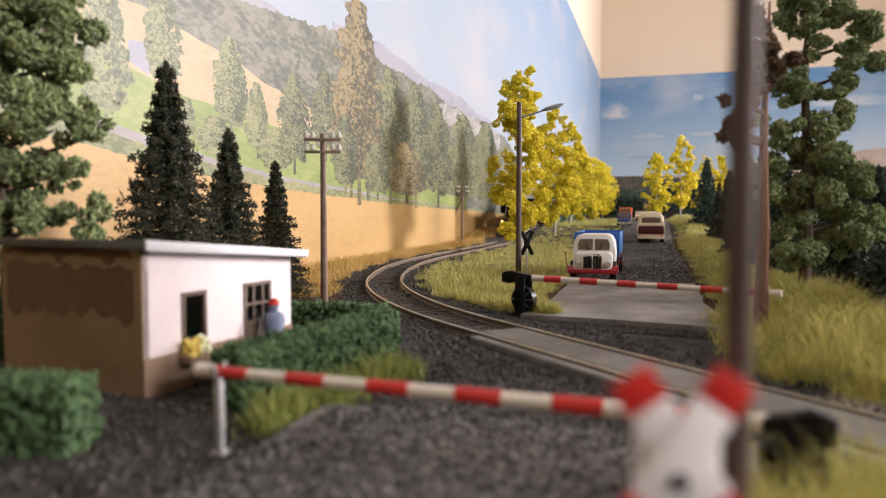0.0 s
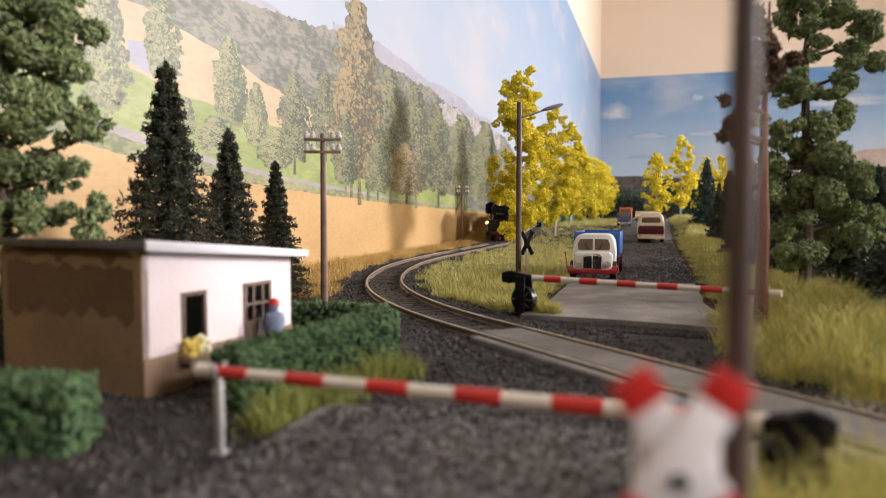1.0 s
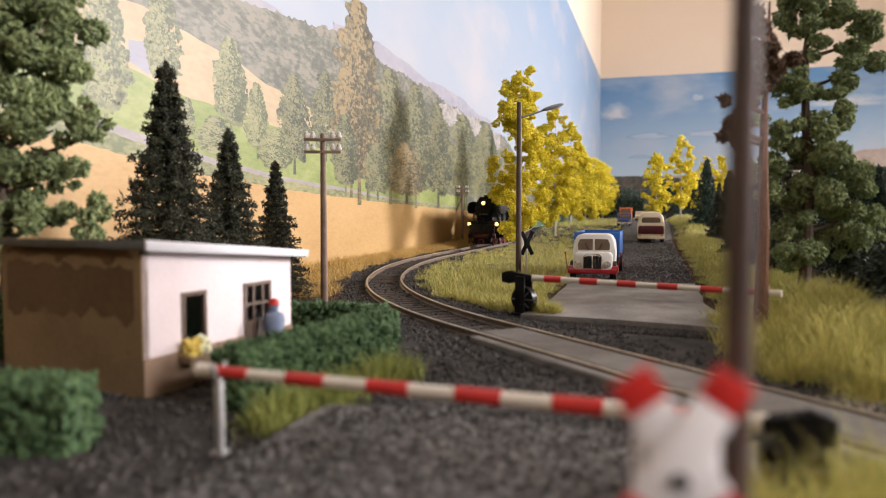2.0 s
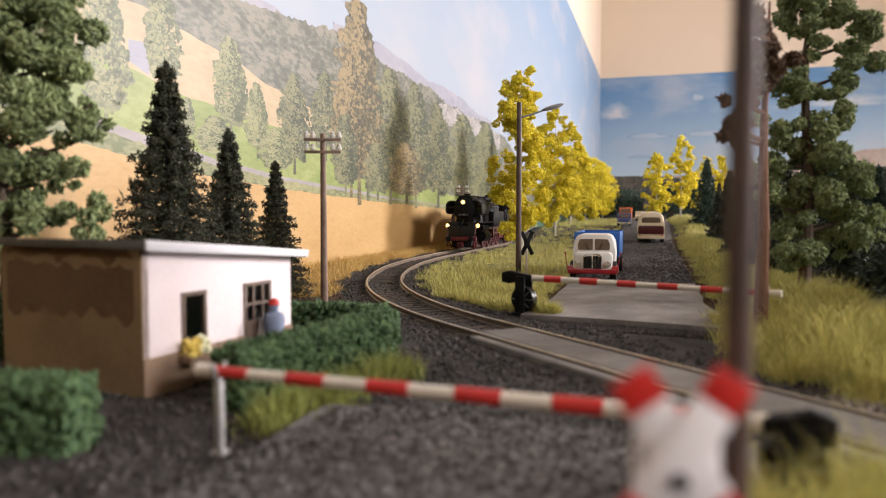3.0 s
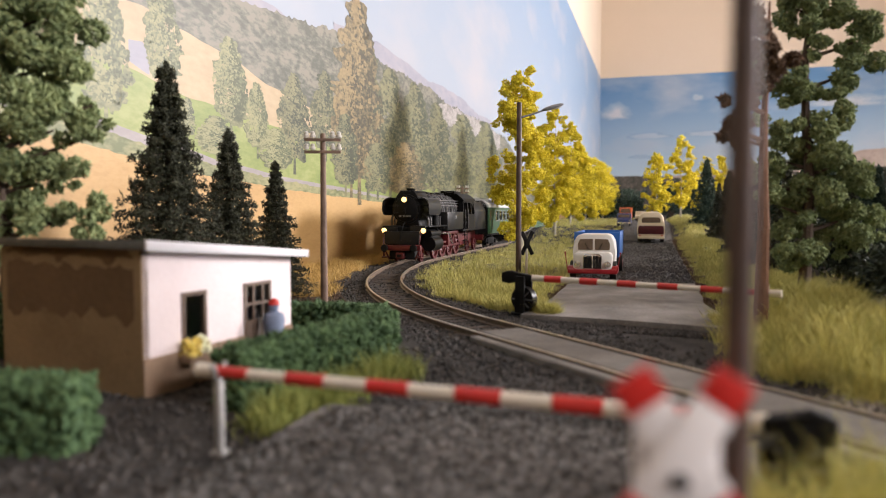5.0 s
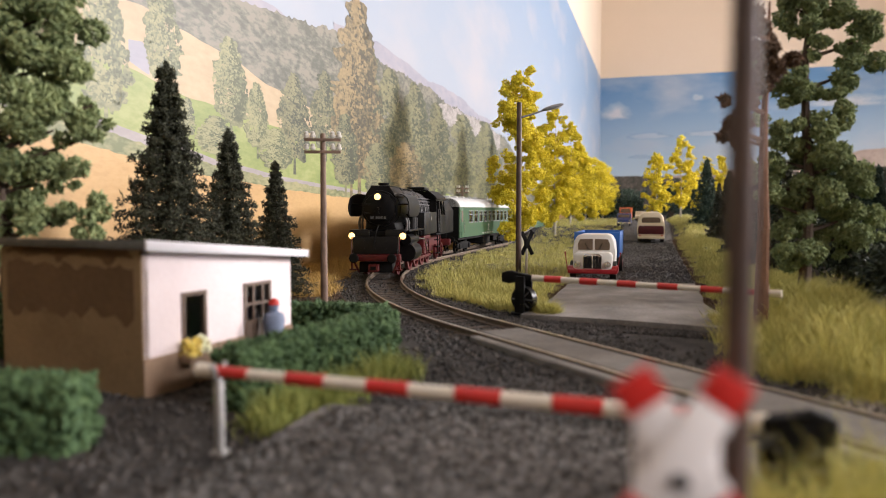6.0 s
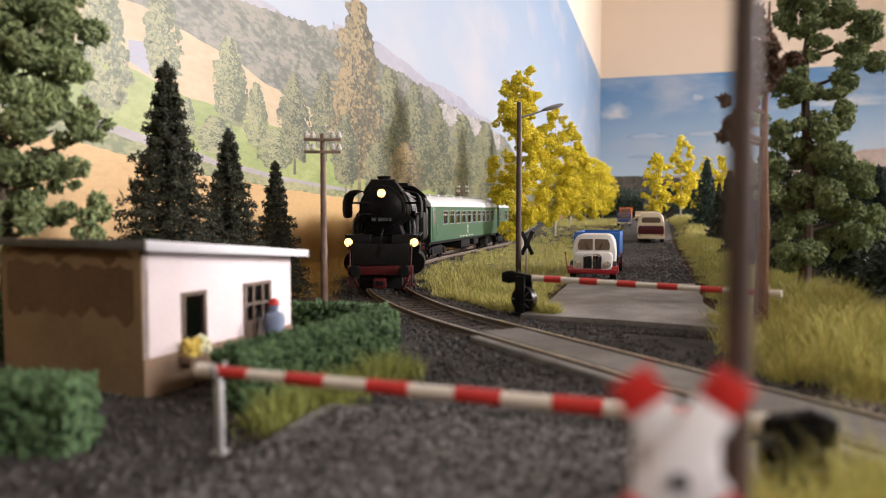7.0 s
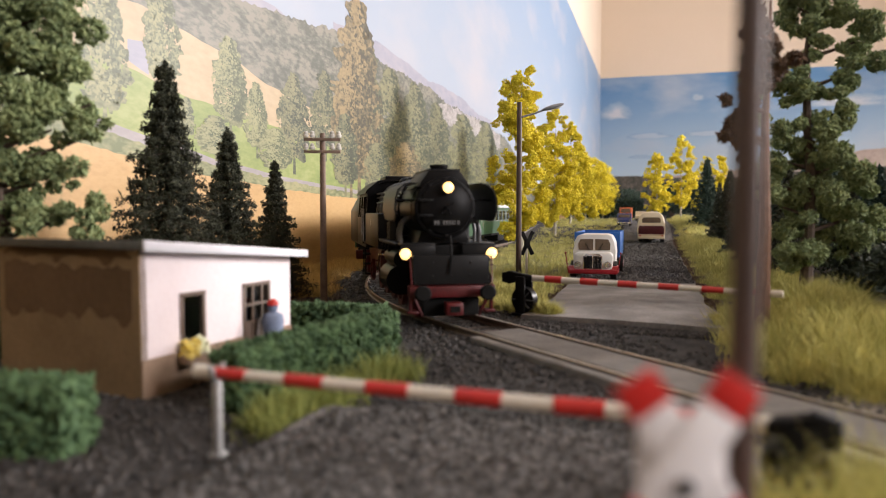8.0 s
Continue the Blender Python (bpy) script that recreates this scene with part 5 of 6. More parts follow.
    cp = part("coupler", bm, "loco_red", beam, "red coupler box")
    bm = B()
    box(bm, 7.5, 7.9, -1.5, 1.5, 4.2, 6.0)
    part("coupler_mouth", bm, "matt", cp, "", False)
    bm = B()
    box(bm, -6, 2.0, -9, 9, 2.4, 8.0, 0.4)
    part("front_frame", bm, "matt", ob, "black front frame")
    bm = B()
    box(bm, -180, -6.2, -6.2, 6.2, 6, 17, 0.4)
    part("main_frame", bm, "loco_red", ob, "red main frame")
    bm = B()
    box(bm, -102, -4, -10, 10, 18.5, 24, 0.4)
    part("belly", bm, "matt", ob)
    # cab with open doorways and window holes, narrowing upwards, and the coal bunker
    bm = B()
    prism(bm, [(-16, 19.8), (16, 19.8), (15.2, 43.2), (10.3, 47.3), (0, 48.9), (-10.3, 47.3), (-15.2, 43.2)], "x", -103, -102)
    cabin = part("cab", bm, "black", ob, "black driver's cab", False)
    for e in (-1, 1):
        bm = B()
        for x0, x1, z0, z1 in ((-138, -114, 19.8, 32.0), (-138, -136, 32.0, 41.5), (-127, -125.4, 32.0, 41.5), (-116, -114, 32.0, 41.5), (-138, -103, 41.5, 43.5)):
            lean0, lean1 = 0.1 * max(0, z0 - 32), 0.1 * max(0, z1 - 32)
            prism(bm, [(e * (15.7 - lean0), z0), (e * (16.4 - lean0), z0), (e * (16.4 - lean1), z1), (e * (15.7 - lean1), z1)], "x", x0, x1)
        bmesh.ops.remove_doubles(bm, verts=bm.verts, dist=0.001)
        part("cab_side", bm, "black", cabin, "black cab side with open doorway and windows", False)
    for e in (-1, 1):
        bm = B()
        for x in (-113.2, -104.8):
            rod(bm, (x, e * 16.9, 21), (x, e * 16.7, 36), 0.25, 0.25, 6)
        part("grab_rail", bm, "pipe", cabin, "upright grab rail by the cab door")
        bm = B()
        for z in (6.0, 10.5, 15.0):
            box(bm, -113, -105, min(e * 13.5, e * 16.4), max(e * 13.5, e * 16.4), z, z + 0.6, 0.1)
        for x in (-113.2, -105.2):
            box(bm, x, x + 0.5, min(e * 15.6, e * 16.2), max(e * 15.6, e * 16.2), 6, 19.8)
        part("cab_step", bm, "matt", cabin, "black cab steps")
    bm = B()
    prism(bm, [(-16.6, 42.6), (-15.4, 44.6), (-10.5, 48.4), (0, 50.0), (10.5, 48.4), (15.4, 44.6), (16.6, 42.6), (15.8, 42.6), (10.3, 47.4), (0, 49.0), (-10.3, 47.4), (-15.8, 42.6)], "x", -141, -99, 0)
    cr = part("cab_roof", bm, "black", cabin, "black curved cab roof", False)
    bm = B()
    box(bm, -130, -110, -6, 6, 49.2, 51.0, 0.4)
    part("roof_vent", bm, "black", cr)
    bm = B()
    prism(bm, [(-16.4, 18.6), (16.4, 18.6), (16.4, 35), (12.2, 42.6), (-12.2, 42.6), (-16.4, 35)], "x", -179, -138.4, 0.6)
    part("coal_bunker", bm, "boiler", ob, "dark grey coal bunker")
    bm = B()
    box(bm, -183, -179.2, -13.6, 13.6, 8, 13, 0.3)
    part("rear_beam", bm, "loco_red", ob, "red rear buffer beam")
    bm = B()
    for i in range(26):
        a = RNG.uniform(-174, -143)
        bmesh.ops.create_icosphere(bm, subdivisions=1, radius=RNG.uniform(1.2, 2.6), matrix=Matrix.Translation((a, RNG.uniform(-9, 9), 42.4)))
    part("coal", bm, "matt", ob, "heap of black coal", False)
    return ob


def coach(label):
    """Origin at the middle of its front end; it runs backwards along local -x."""
    ob = thing("passenger_coach", at(0, 900), label, "railway coach", "coaches of the train")
    LEN = 214
    for e in (-1, 1):
        bm = B()
        holes = [(-28.5 - i * 17.3, 12.0) for i in range(10)]
        xs = sorted({-LEN, 0.0, *(h[0] for h in holes), *(h[0] - h[1] for h in holes)}, reverse=True)
        for a, b in zip(xs, xs[1:]):
            o = any(abs(a - h[0]) < 0.01 for h in holes)
            for z0, z1 in ((13.5, 25.0), (35.0, 38.0)) if o else ((13.5, 38.0),):
                box(bm, b, a, min(e * 15.6, e * 16.4), max(e * 15.6, e * 16.4), z0, z1)
        bmesh.ops.remove_doubles(bm, verts=bm.verts, dist=0.001)
        body = part("body_side", bm, "coach", ob, "dark green coach side", False)
        for x, w in holes:
            bm = B()
            y = e * 16.5
            for q in ((x - w, x, 25, 25.5), (x - w, x, 34.5, 35), (x - w, x - w + 0.5, 25.5, 34.5), (x - 0.5, x, 25.5, 34.5), (x - w + 0.5, x - 0.5, 31.6, 32.1)):
                box(bm, q[0], q[1], y - 0.25, y + 0.25, q[2], q[3])
            wd = part("window", bm, "steel", body, "grey metal window frame", False)
            bm = B()
            prism(bm, [(x - 4.2, 25.4), (x - 0.6, 25.4), (x - 0.6, 34.6), (x - 2.4, 34.6), (x - 3.0, 31)], "y", min(e * 15.2, e * 15.4), max(e * 15.2, e * 15.4))
            part("curtain", bm, "curtain", wd, "pale curtain drawn to one side", False)
            bm = B()
            box(bm, x - w + 0.3, x - 0.3, e * 16.0 - 0.1, e * 16.0 + 0.1, 25.3, 34.7)
            part("pane", bm, "pane", wd, "", False)
        bm = B()
        box(bm, -10.5, -3.5, min(e * 16.3, e * 16.7), max(e * 16.3, e * 16.7), 14, 37, 0.1)
        dr = part("door", bm, "coach", body, "green end door")
        bm = B()
        box(bm, -9.0, -5.0, min(e * 16.6, e * 16.85), max(e * 16.6, e * 16.85), 26, 35)
        part("door_window", bm, "seat", dr, "dark door window", False)
        bm = B()
        rod(bm, (-11.6, e * 17.2, 17), (-11.6, e * 17.2, 27), 0.3, 0.3, 6)
        part("handrail", bm, "chrome", dr)
        bm = B()
        box(bm, -101, -98, min(e * 16.4, e * 16.5), max(e * 16.4, e * 16.5), 20.6, 23.6)
        for i in range(5):
            box(bm, -80 - i * 9, -76 - i * 9, min(e * 16.4, e * 16.5), max(e * 16.4, e * 16.5), 14.6, 15.6)
        for i, z in enumerate((17.2, 18.4, 19.4)):
            box(bm, -102 + i * 0.4, -97 - i * 0.4, min(e * 16.4, e * 16.5), max(e * 16.4, e * 16.5), z, z + 0.5)
        part("lettering_bars", bm, "insulator", body, "pale unreadable lettering bars", False)
    for x in (-0.8, -LEN + 0.0):
        bm = B()
        prism(bm, [(-15.6, 13.5), (15.6, 13.5), (15.6, 38), (11, 44), (-11, 44), (-15.6, 38)], "x", x, x + 0.8)
        end = part("end_wall", bm, "matt", ob, "black end wall", False)
        bm = B()
        box(bm, x - 2.4, x + 3.2, -6, 6, 13, 37, 0.8)
        part("gangway", bm, "matt", end, "black rubber gangway")
        for e in (-1, 1):
            bm = B()
            rod(bm, (x - 2.0, e * 10.1, 12), (x + 3.0, e * 10.1, 12), 1.2, 1.2, 12)
            rod(bm, (x + 2.4, e * 10.1, 12), (x + 3.4, e * 10.1, 12), 2.6, 2.6, 16)
            part("buffer", bm, "matt", ob, "black buffer")
    bm = B()
    arc = [(-16.6, 37.8), (-16.2, 40.0), (-13.5, 43.0), (-8, 45.2), (0, 46.0), (8, 45.2), (13.5, 43.0), (16.2, 40.0), (16.6, 37.8)]
    prism(bm, arc, "x", -LEN, 0.0, 0.0)
    rf = part("roof", bm, "coach_roof", ob, "pale grey ribbed roof")
    for i in range(9):
        bm = B()
        box(bm, -20 - i * 22, -17 - i * 22, -3, 3, 45.2, 47.2, 0.5)
        part("roof_vent", bm, "coach_roof", rf)
    bm = B()
    box(bm, -LEN + 1, -1, -15, 15, 11.4, 13.4, 0.3)
    box(bm, -120, -92, -13, 13, 5, 11.4, 0.6)
    box(bm, -150, -134, -13, 13, 6, 11.4, 0.6)
    part("underframe", bm, "matt", ob, "black underframe")
    bm = B()
    box(bm, -LEN + 14, -14, -14, 14, 23, 24, 0)
    part("seat_row", bm, "seat", ob, "brown seats inside", False)
    for c in (-31, -183):
        for e in (-1, 1):
            bm = B()
            prism(bm, [(c - 20, 5), (c - 12, 3.5), (c + 12, 3.5), (c + 20, 5), (c + 20, 8), (c + 8, 9.5), (c - 8, 9.5), (c - 20, 8)], "y", min(e * 10.2, e * 11.8), max(e * 10.2, e * 11.8), 0.3)
            for x in (-14.5, 14.5):
                box(bm, c + x - 2, c + x + 2, min(e * 11, e * 12.8), max(e * 11, e * 12.8), 3.6, 8, 0.3)
            part("bogie_frame", bm, "matt", ob, "black bogie frame")
            for x in (-14.5, 14.5):
                wheel_disc("wheel", ob, c + x, e * 8.4, 5.4, "black", 0)
    return ob


loco = locomotive()
coach_1 = coach("dark green passenger coach with grey roof behind the locomotive")
coach_2 = copy_thing(coach_1, at(0, 1200))

# ---- trees ----
narrow = lambda t: max(0.2, math.sin(math.pi * min(1, t * 0.86 + 0.12)) ** 0.7)
TREES = [  # x, y, height, spread
    (74, 668, 168, 29), (136, 860, 150, 26), (180, 1000, 140, 24), (226, 1180, 128, 27), (286, 1420, 124, 30),
    (352, 1630, 135, 40), (418, 1850, 140, 40)]
for i, (x, y, h, r) in enumerate(TREES):
    leafy_tree(at(x, y, float(lie(x, y)) - 0.5), h, r, "yellow", "birch", "bright yellow autumn tree with pale trunk on the road verge", 0.1, 36000 if i < 3 else 12000, 1.0 if i < 3 else 1.6, 11 + i, group="yellow trees along the road", clump=0.44, profile=narrow)
for i, (x, y, h, r) in enumerate([(352, 1165, 112, 24), (402, 1195, 136, 24)]):
    leafy_tree(at(x, y, float(lie(x, y)) - 0.5), h, r, "yellow", "birch", "bright yellow autumn tree beyond the bus", 0.16, 3000, 2.3, 31 + i, group="yellow trees along the road", clump=0.36, profile=narrow)
fir_tree(at(-91, 235, -2.2), 89, 25, "fir", "tall dark green fir tree behind the hut", 24000, 0.56, 3, "dark firs behind the hut")
fir_tree(at(-80, 265, -2.2), 70, 20, "fir", "dark green fir tree behind the hut", 17000, 0.54, 4, "dark firs behind the hut")
fir_tree(at(-71, 300, -2.2), 60, 15, "fir", "smaller dark green fir tree behind the hut", 13000, 0.5, 5, "dark firs behind the hut")
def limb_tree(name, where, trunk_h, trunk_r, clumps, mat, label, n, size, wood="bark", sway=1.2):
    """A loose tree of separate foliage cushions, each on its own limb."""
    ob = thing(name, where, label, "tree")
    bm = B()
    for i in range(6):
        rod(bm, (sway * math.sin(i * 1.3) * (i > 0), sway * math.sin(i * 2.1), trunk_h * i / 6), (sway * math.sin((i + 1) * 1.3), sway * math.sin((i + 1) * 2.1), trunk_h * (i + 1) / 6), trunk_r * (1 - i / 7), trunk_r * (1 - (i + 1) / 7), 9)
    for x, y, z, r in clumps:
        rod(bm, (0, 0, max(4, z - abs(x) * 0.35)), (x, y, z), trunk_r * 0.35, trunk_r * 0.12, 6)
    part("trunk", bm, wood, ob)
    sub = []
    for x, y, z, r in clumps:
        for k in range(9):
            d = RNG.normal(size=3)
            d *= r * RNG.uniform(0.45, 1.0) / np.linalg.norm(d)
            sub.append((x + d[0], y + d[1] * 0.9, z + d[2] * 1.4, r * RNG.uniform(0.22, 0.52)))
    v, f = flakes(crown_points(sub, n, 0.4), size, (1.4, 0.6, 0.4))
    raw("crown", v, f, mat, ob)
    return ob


limb_tree("tree", at(-119, 190, -2.2), 115, 2.4, [
    (12, 0, 88, 13), (19, 2, 78, 9), (4, -4, 68, 12), (24, 3, 66, 6), (15, 0, 59, 10), (24, 0, 57, 5), (18, 2, 50, 7), (8, 4, 45, 10),
    (21, 2, 37, 7), (6, -3, 35, 9), (1, 0, 82, 12), (10, 3, 97, 11), (-10, 0, 60, 14), (-12, 2, 90, 13), (-8, 0, 40, 12), (0, 3, 108, 12)], "leaf", "loose green deciduous tree beside the hut", 30000, 0.8)
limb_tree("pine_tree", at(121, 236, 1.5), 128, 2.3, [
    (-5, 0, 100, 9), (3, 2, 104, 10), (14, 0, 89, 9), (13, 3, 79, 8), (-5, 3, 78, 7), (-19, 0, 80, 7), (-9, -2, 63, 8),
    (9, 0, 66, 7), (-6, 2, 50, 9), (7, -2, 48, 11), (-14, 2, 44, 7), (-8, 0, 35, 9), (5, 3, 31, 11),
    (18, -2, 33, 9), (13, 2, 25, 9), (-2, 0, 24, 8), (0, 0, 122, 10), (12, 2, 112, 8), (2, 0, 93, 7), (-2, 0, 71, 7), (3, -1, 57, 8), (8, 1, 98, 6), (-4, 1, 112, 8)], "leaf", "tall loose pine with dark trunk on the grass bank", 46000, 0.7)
limb_tree("tree", at(90.6, 200, -1.5), 95, 2.2, [(-8, 0, 67, 5), (-10, 1, 60, 4), (-3, 0, 73, 5), (-5, 2, 57, 4), (2, 0, 80, 5), (-4, -1, 86, 5)],
          "brown_leaf", "thin brown-leaved tree on the grass bank", 5000, 0.8, "red_bark", 0.3)
base_a = fir_tree(at(335, 900, 8), 96, 24, "fir_green", "dark blue green fir tree in the wood beside the road", 3600, 1.5, 8, "firs of the wood")
base_b = fir_tree(at(300, 520, 3), 74, 17, "fir", "dark fir tree in the wood beside the road", 3200, 1.2, 9, "firs of the wood")
rg = random.Random(21)
for i in range(72):
    y = 325 + 800 * rg.random() ** 1.5
    x = road_mid(y) + 62 + 0.03 * (y - 300) + 330 * rg.random() ** 1.5
    s = min(rg.uniform(0.55, 0.95), (27 + 0.078 * y) / (96 if i % 2 else 74))
    fir = copy_thing(base_a if i % 2 else base_b, at(x, y, float(lie(x, y)) - 1, rg.uniform(0, 360)))
    fir.scale = (s * rg.uniform(0.9, 1.15), s * rg.uniform(0.9, 1.15), s)
for i, (x, y, h, r) in enumerate([(430, 1100, 96, 16), (500, 1350, 110, 26), (250, 1330, 80, 22)]):
    leafy_tree(at(x, y, float(lie(x, y)) - 0.5), h, r, "yellow" if i != 2 else "leaf", "birch", "pale yellow tree behind the wood" if i != 2 else "small green tree down the road", 0.1, 2200, 2.2, 51 + i, clump=0.36, profile=narrow)


def shrubs(name, spots, mat, size, n, label, category="shrub"):
    for x, y, r, h in spots:
        ob = thing(name, at(x, y, float(lie(x, y)) - 1), label, category, "undergrowth of the wood" if mat == "shrub" else "bushes at the far end")
        bm = B()
        for k in range(5):
            q = k * 1.256
            rod(bm, (0, 0, 0), (r * 0.6 * math.cos(q), r * 0.6 * math.sin(q), h * 0.7), 0.6, 0.2, 5)
        part("stem", bm, "bark", ob)
        cl = [(RNG.uniform(-r, r) * 0.7, RNG.uniform(-r, r) * 0.7, RNG.uniform(0.15, 0.85) * h, r * RNG.uniform(0.3, 0.5)) for k in range(14)]
        v, f = flakes(crown_points(cl, n), size, (1.3, 0.6, 0.4))
        raw("foliage", v, f, mat, ob)


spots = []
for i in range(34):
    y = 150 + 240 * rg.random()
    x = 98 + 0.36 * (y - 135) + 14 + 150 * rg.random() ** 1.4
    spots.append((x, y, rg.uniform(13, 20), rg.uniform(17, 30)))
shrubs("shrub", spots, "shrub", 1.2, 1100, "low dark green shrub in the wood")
spots = []
for i in range(26):
    y = 1500 + 900 * rg.random()
    x = road_mid(y) + rg.choice((-1, 1)) * (45 + 200 * rg.random())
    if x > CORNER.x - 0.3027 * (CORNER.y - y) + 40:
        spots.append((x, y, rg.uniform(30, 50), rg.uniform(50, 95)))
shrubs("bush", spots, "fir_green", 3.0, 900, "dark green bush at the far end of the road", "bush")

# ---- grass ----
def tufts(name, n, pick, mat, height, label, width=0.24, lean=0.42, loose=0.3, spread=2.0):
    """Grass stands in tufts where pick() accepts the ground, with single blades between them."""
    x, y = pick(n)
    heart = RNG.integers(0, max(2, n // 26), n)
    clumped = RNG.random(n) > loose
    gx, gy = RNG.normal(size=n) * spread, RNG.normal(size=n) * spread
    x, y = np.where(clumped, x[heart] + gx, x), np.where(clumped, y[heart] + gy, y)
    far = np.hypot(gx, gy) / spread
    tall = np.where(clumped, RNG.uniform(0.65, 1.35, n)[heart] * np.clip(1.15 - 0.28 * far, 0.35, 1.2), 0.6)
    z = lie(x, y) - 0.2
    v, f = blades(np.stack([x, y, z], 1), height * tall, lean, width)
    return tagged(raw(name, v, f, mat, None, label), label, "grass", kind="stuff")


def right_bank(n, y0=205, y1=1500, far=34):
    y = y0 + (y1 - y0) * RNG.random(n) ** 2.2
    edge = 39 + 3 * np.sin(y * 0.12) + 2 * np.sin(y * 0.31)
    return road_mid(y) + edge + far * RNG.random(n) ** 1.3, y


def right_near(n):
    y = 132 + 100 * RNG.random(n)
    lo = np.where(y < 165, 72 - 0.54 * (y - 160), 72 + 0.25 * (y - 165)) + 2 * np.sin(y * 0.4)
    hi = np.maximum(97 + 0.34 * (y - 135), lo + 3)
    return lo + (hi - lo) * RNG.random(n), y


def drum_foot(n):
    y = 60 + 25 * RNG.random(n)
    return 0.45 * y + 1.5 * np.sin(y * 0.5) + 34 * RNG.random(n) ** 1.2, y


TRACK_X = np.array([[track(s)[0].y, track(s)[0].x] for s in range(S0, S1, 6)])[::-1]


def track_x(y):
    return np.interp(y, TRACK_X[:, 0], TRACK_X[:, 1])


def island(n):
    """Between the track and the road."""
    y = 243 + (1700 - 243) * RNG.random(n) ** 2.6
    lo, hi = track_x(y) + 20 + 3 * np.sin(y * 0.16) + 14 * smooth01((300 - y) / 40), road_mid(y) - 36 + 2 * np.sin(y * 0.2)
    hi = np.maximum(hi, lo + 1)
    return lo + (hi - lo) * RNG.random(n), y


def hedge_foot(n):
    t = RNG.random(n)
    return -36 + 22 * t + 7 * RNG.random(n) + 1.5, 122 + 44 * t - 7 * RNG.random(n)


def wall_side(n):
    """Between the track and the long wall."""
    y = 300 + 620 * RNG.random(n) ** 1.4
    hi = track_x(y) - 25 - 4 * np.sin(y * 0.11)
    lo = CORNER.x - 0.3027 * (CORNER.y - y) + 3
    lo = np.minimum(lo, hi - 1)
    return lo + (hi - lo) * RNG.random(n), y


tufts("grass", 60000, right_bank, "grass", 5.2, "fresh green and yellow grass on the bank beside the road")
tufts("grass", 30000, right_near, "grass", 7.6, "tall grass beside the near barrier")
tufts("grass", 6500, drum_foot, "grass", 12.0, "tall bright grass round the near barrier drum")
tufts("grass", 66000, island, "grass", 5.2, "fresh grass between track and road")
tufts("grass", 48000, wall_side, "straw", 5.4, "straw coloured dry grass along the backdrop")

tufts("grass", 3500, hedge_foot, "grass_green", 6.5, "rough green grass at the foot of the hedge")

# ---- loose stones ----
def stones(name, n, pick, mat, size, label):
    x, y = pick(n)
    v, f = flakes(np.stack([x, y, lie(x, y) + 0.25], 1), size, (1, 0.85, 0.7))
    return tagged(raw(name, v, f, mat, None, label), label, "gravel", kind="stuff")


def by_track(n):
    s = RNG.uniform(-300, 430, n)
    o = RNG.normal(size=n) * 15
    o = np.where((np.abs(o) < 9.6) & (RNG.random(n) < 0.8), np.sign(o) * (10 + 8 * RNG.random(n)), o)
    keep = (s < X0) | (s > X1 + 32) | (np.abs(o) > 15)
    s, o = s[keep], o[keep]
    p = np.array([beside(a, b) for a, b in zip(s, o)])
    return p[:, 0], p[:, 1]


def yard(n):
    y = 70 + 190 * RNG.random(n)
    return -95 + 150 * RNG.random(n), y


def road_edge(n):
    y = 175 + 640 * RNG.random(n) ** 1.5
    return road_mid(y) + ROAD_HALF + 1 + 8 * RNG.random(n) ** 1.2, y


def road_edge_left(n):
    y = 300 + 500 * RNG.random(n) ** 1.4
    return road_mid(y) - ROAD_HALF - 7 * RNG.random(n), y


stones("soil", 5000, road_edge, "brown", 0.6, "crumbs of brown soil along the road edge")
stones("soil", 2500, road_edge_left, "brown", 0.6, "crumbs of brown soil along the road edge")
def far_surface(n):
    y = 343 + 450 * RNG.random(n) ** 1.4
    return road_mid(y) + (RNG.random(n) * 2 - 1) * (ROAD_HALF - 0.6), y


def near_surface(n):
    y = 62 + 62 * RNG.random(n)
    return -17 + 0.45 * (y - 129) + 62 * RNG.random(n), y


def grit(n, pick, size, label):
    x, y = pick(n)
    v, f = flakes(np.stack([x, y, rise(y) + 0.22], 1), size, (1, 0.9, 0.35))
    return tagged(raw("road_grit", v, f, "grit", None, label), label, "gravel", kind="stuff")


def track_shoulder(n):
    y = 262 + 130 * RNG.random(n)
    return track_x(y) - 22 - 26 * RNG.random(n), y


grit(13000, far_surface, 0.5, "coarse grit of the worn asphalt beyond the crossing")
grit(7000, near_surface, 0.5, "coarse grit of the asphalt before the crossing")
stones("soil", 3500, track_shoulder, "brown", 0.6, "crumbs of brown soil beside the track")
def slab_edge(n):
    t = RNG.random(n)
    return road_mid(228) - 34 + 70 * t, 246 - 34 * t - 16 * RNG.random(n)


def rail_side(n):
    return 66 + 36 * RNG.random(n), 112 + 28 * RNG.random(n)


# paler than the other ballast to paint in a sunlit patch
stones("gravel", 900, rail_side, "sunlit_toned_stone", 0.8, "stones beside the rails at the crossing's end, sunlight put into their pale colour")
stones("gravel", 3000, slab_edge, "stone", 0.75, "dark gravel between the track and the road slab")
stones("ballast", 11000, by_track, "stone", 0.85, "dark grey ballast stones along the track")
stones("gravel", 11000, yard, "stone", 0.62, "dark loose gravel round the hut and crossing")


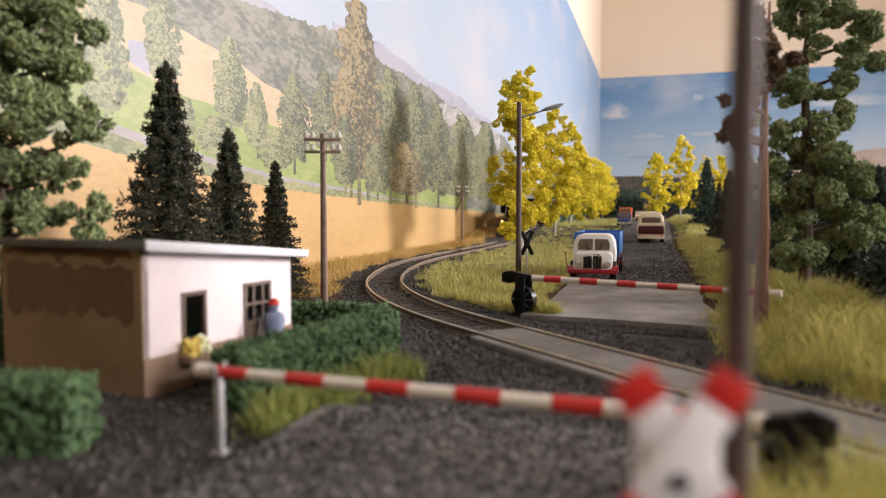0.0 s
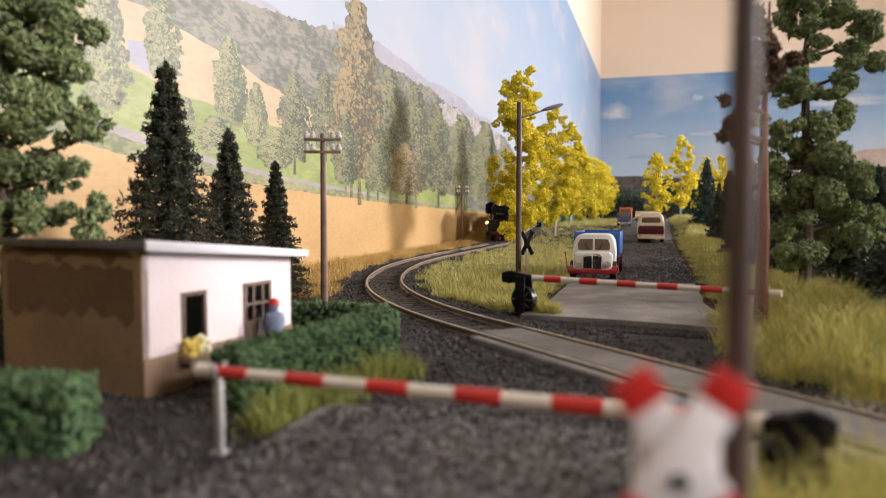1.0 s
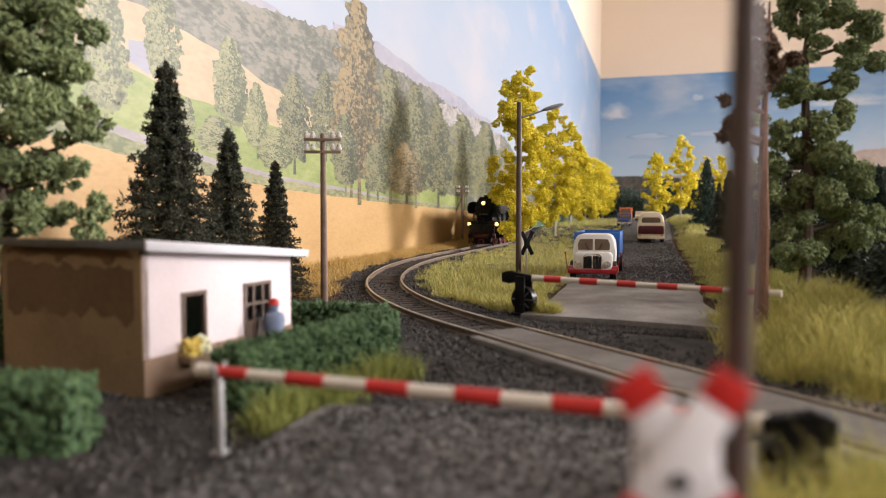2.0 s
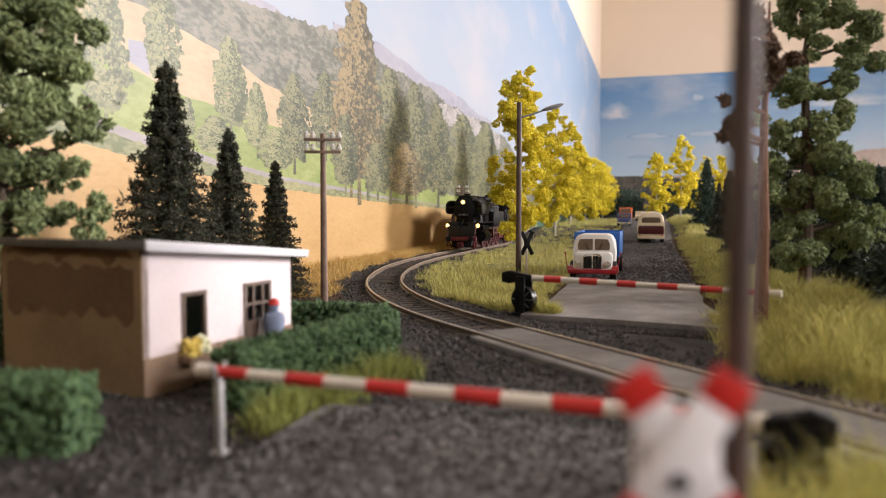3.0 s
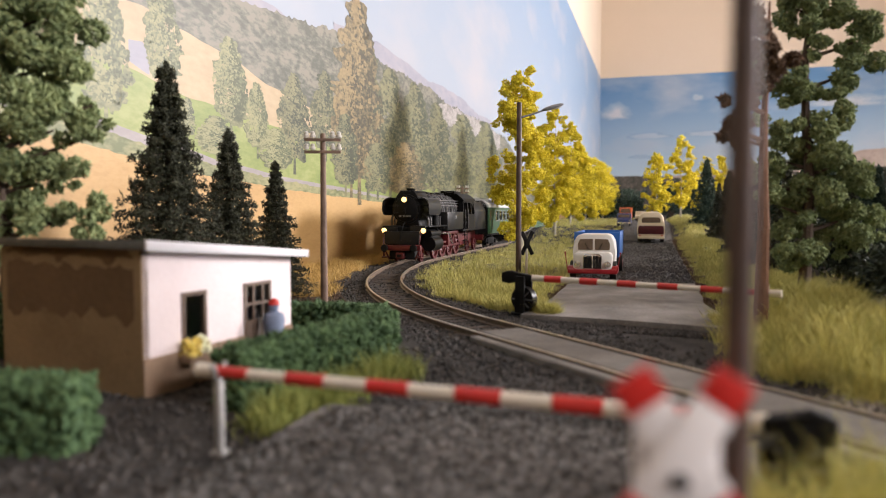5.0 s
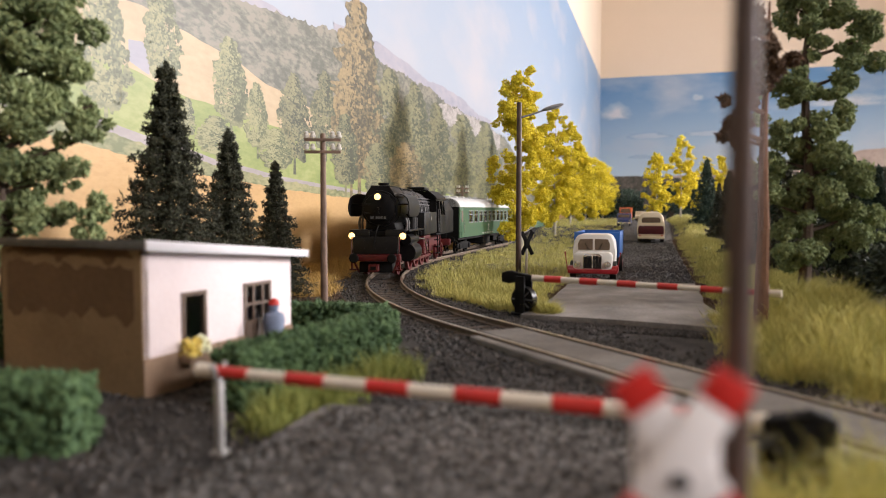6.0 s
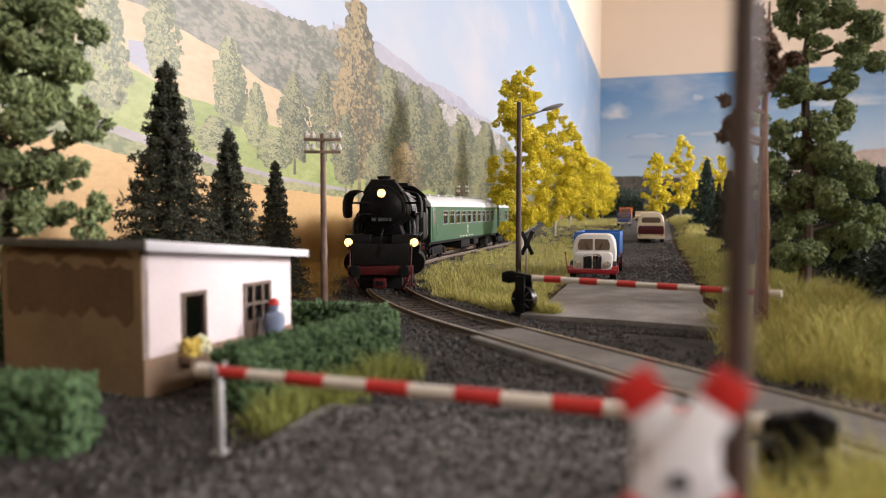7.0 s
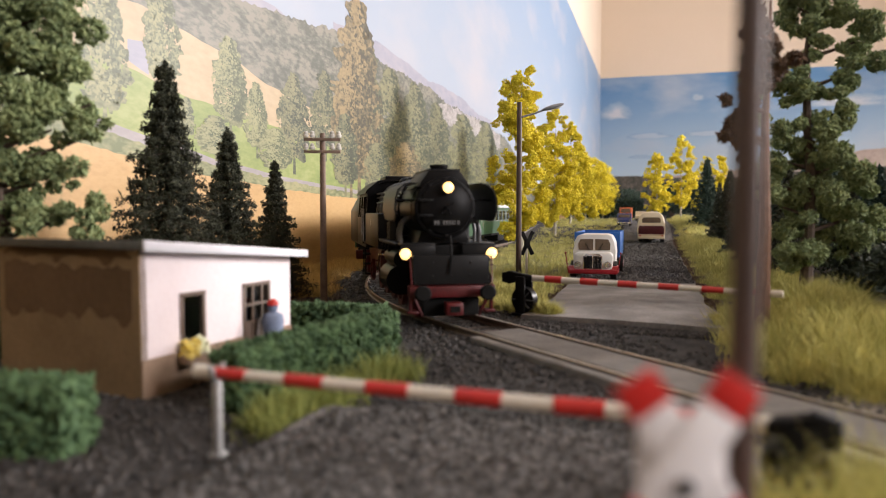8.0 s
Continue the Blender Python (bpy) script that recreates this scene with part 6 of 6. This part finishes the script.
# ---- everything that moves ----
RUN = [(0.0, -476.0), (1.5, -360.0), (2.8, -261.0), (3.5, -207.5), (4.0, -171.0), (4.7, -117.6), (5.8, -7.5), (6.0, 11.5), (6.5, 49.2), (7.0, 88.0), (7.5, 128.0), (8.0, 167.4)]


def run_at(t):
    for (t0, s0), (t1, s1) in zip(RUN, RUN[1:]):
        if t <= t1:
            return s0 + (s1 - s0) * (t - t0) / (t1 - t0)
    return RUN[-1][1]


def on_track(s, front, rear, z=RAIL_TOP):
    """Pose of a vehicle whose origin is at s and whose two pivots, front and rear of it along local x, ride the track."""
    p, q = track(s + front)[0], track(s + rear)[0]
    d = (p - q).normalized()
    o = p - d * front
    return at(o.x, o.y, z, math.degrees(math.atan2(d.y, d.x)))


def motions():
    times = [i * 0.25 for i in range(33)]
    walk(loco, [(t, on_track(run_at(t), *LOCO_PIVOTS)) for t in times])
    walk(coach_1, [(t, on_track(run_at(t) - 190, -31, -183)) for t in times])
    walk(coach_2, [(t, on_track(run_at(t) - 409, -31, -183)) for t in times])
    steps = [i * 0.1 for i in range(81)]
    for wheel, x, y, r in SPIN:
        walk(wheel, [(t, at(x, y, r, 0, 0, math.degrees((run_at(t) - run_at(0)) / r))) for t in steps])
    for coupling, y in RODS:
        walk(coupling, [(t, at(3.6 * math.sin((run_at(t) - run_at(0)) / 9.2), y, 9.2 + 3.6 * math.cos((run_at(t) - run_at(0)) / 9.2))) for t in steps])


# ---- pieces of the track, last ----
bm = B()
box(bm, -1.3, 1.3, -15, 15, -1.0, 0.6, 0.15)
bmesh.ops.scale(bm, vec=(K, K, K), verts=bm.verts)
sleeper_mesh = bpy.data.meshes.new("sleeper")
bm.to_mesh(sleeper_mesh)
bm.free()
sleeper_mesh.materials.append(M["sleeper"])
s = S0 + 3
while s < S1:
    if not X0 - 1 < s < X1 + 1:
        p, a = track(s)
        sl = new("sleeper", sleeper_mesh)
        sl.parent = railway
        sl.matrix_basis = at(p.x, p.y, -2.35 + RNG.uniform(-0.1, 0.1), math.degrees(a) + 90 + RNG.uniform(-1, 1))
    s += 6.6 + RNG.uniform(-0.25, 0.25)

motions()
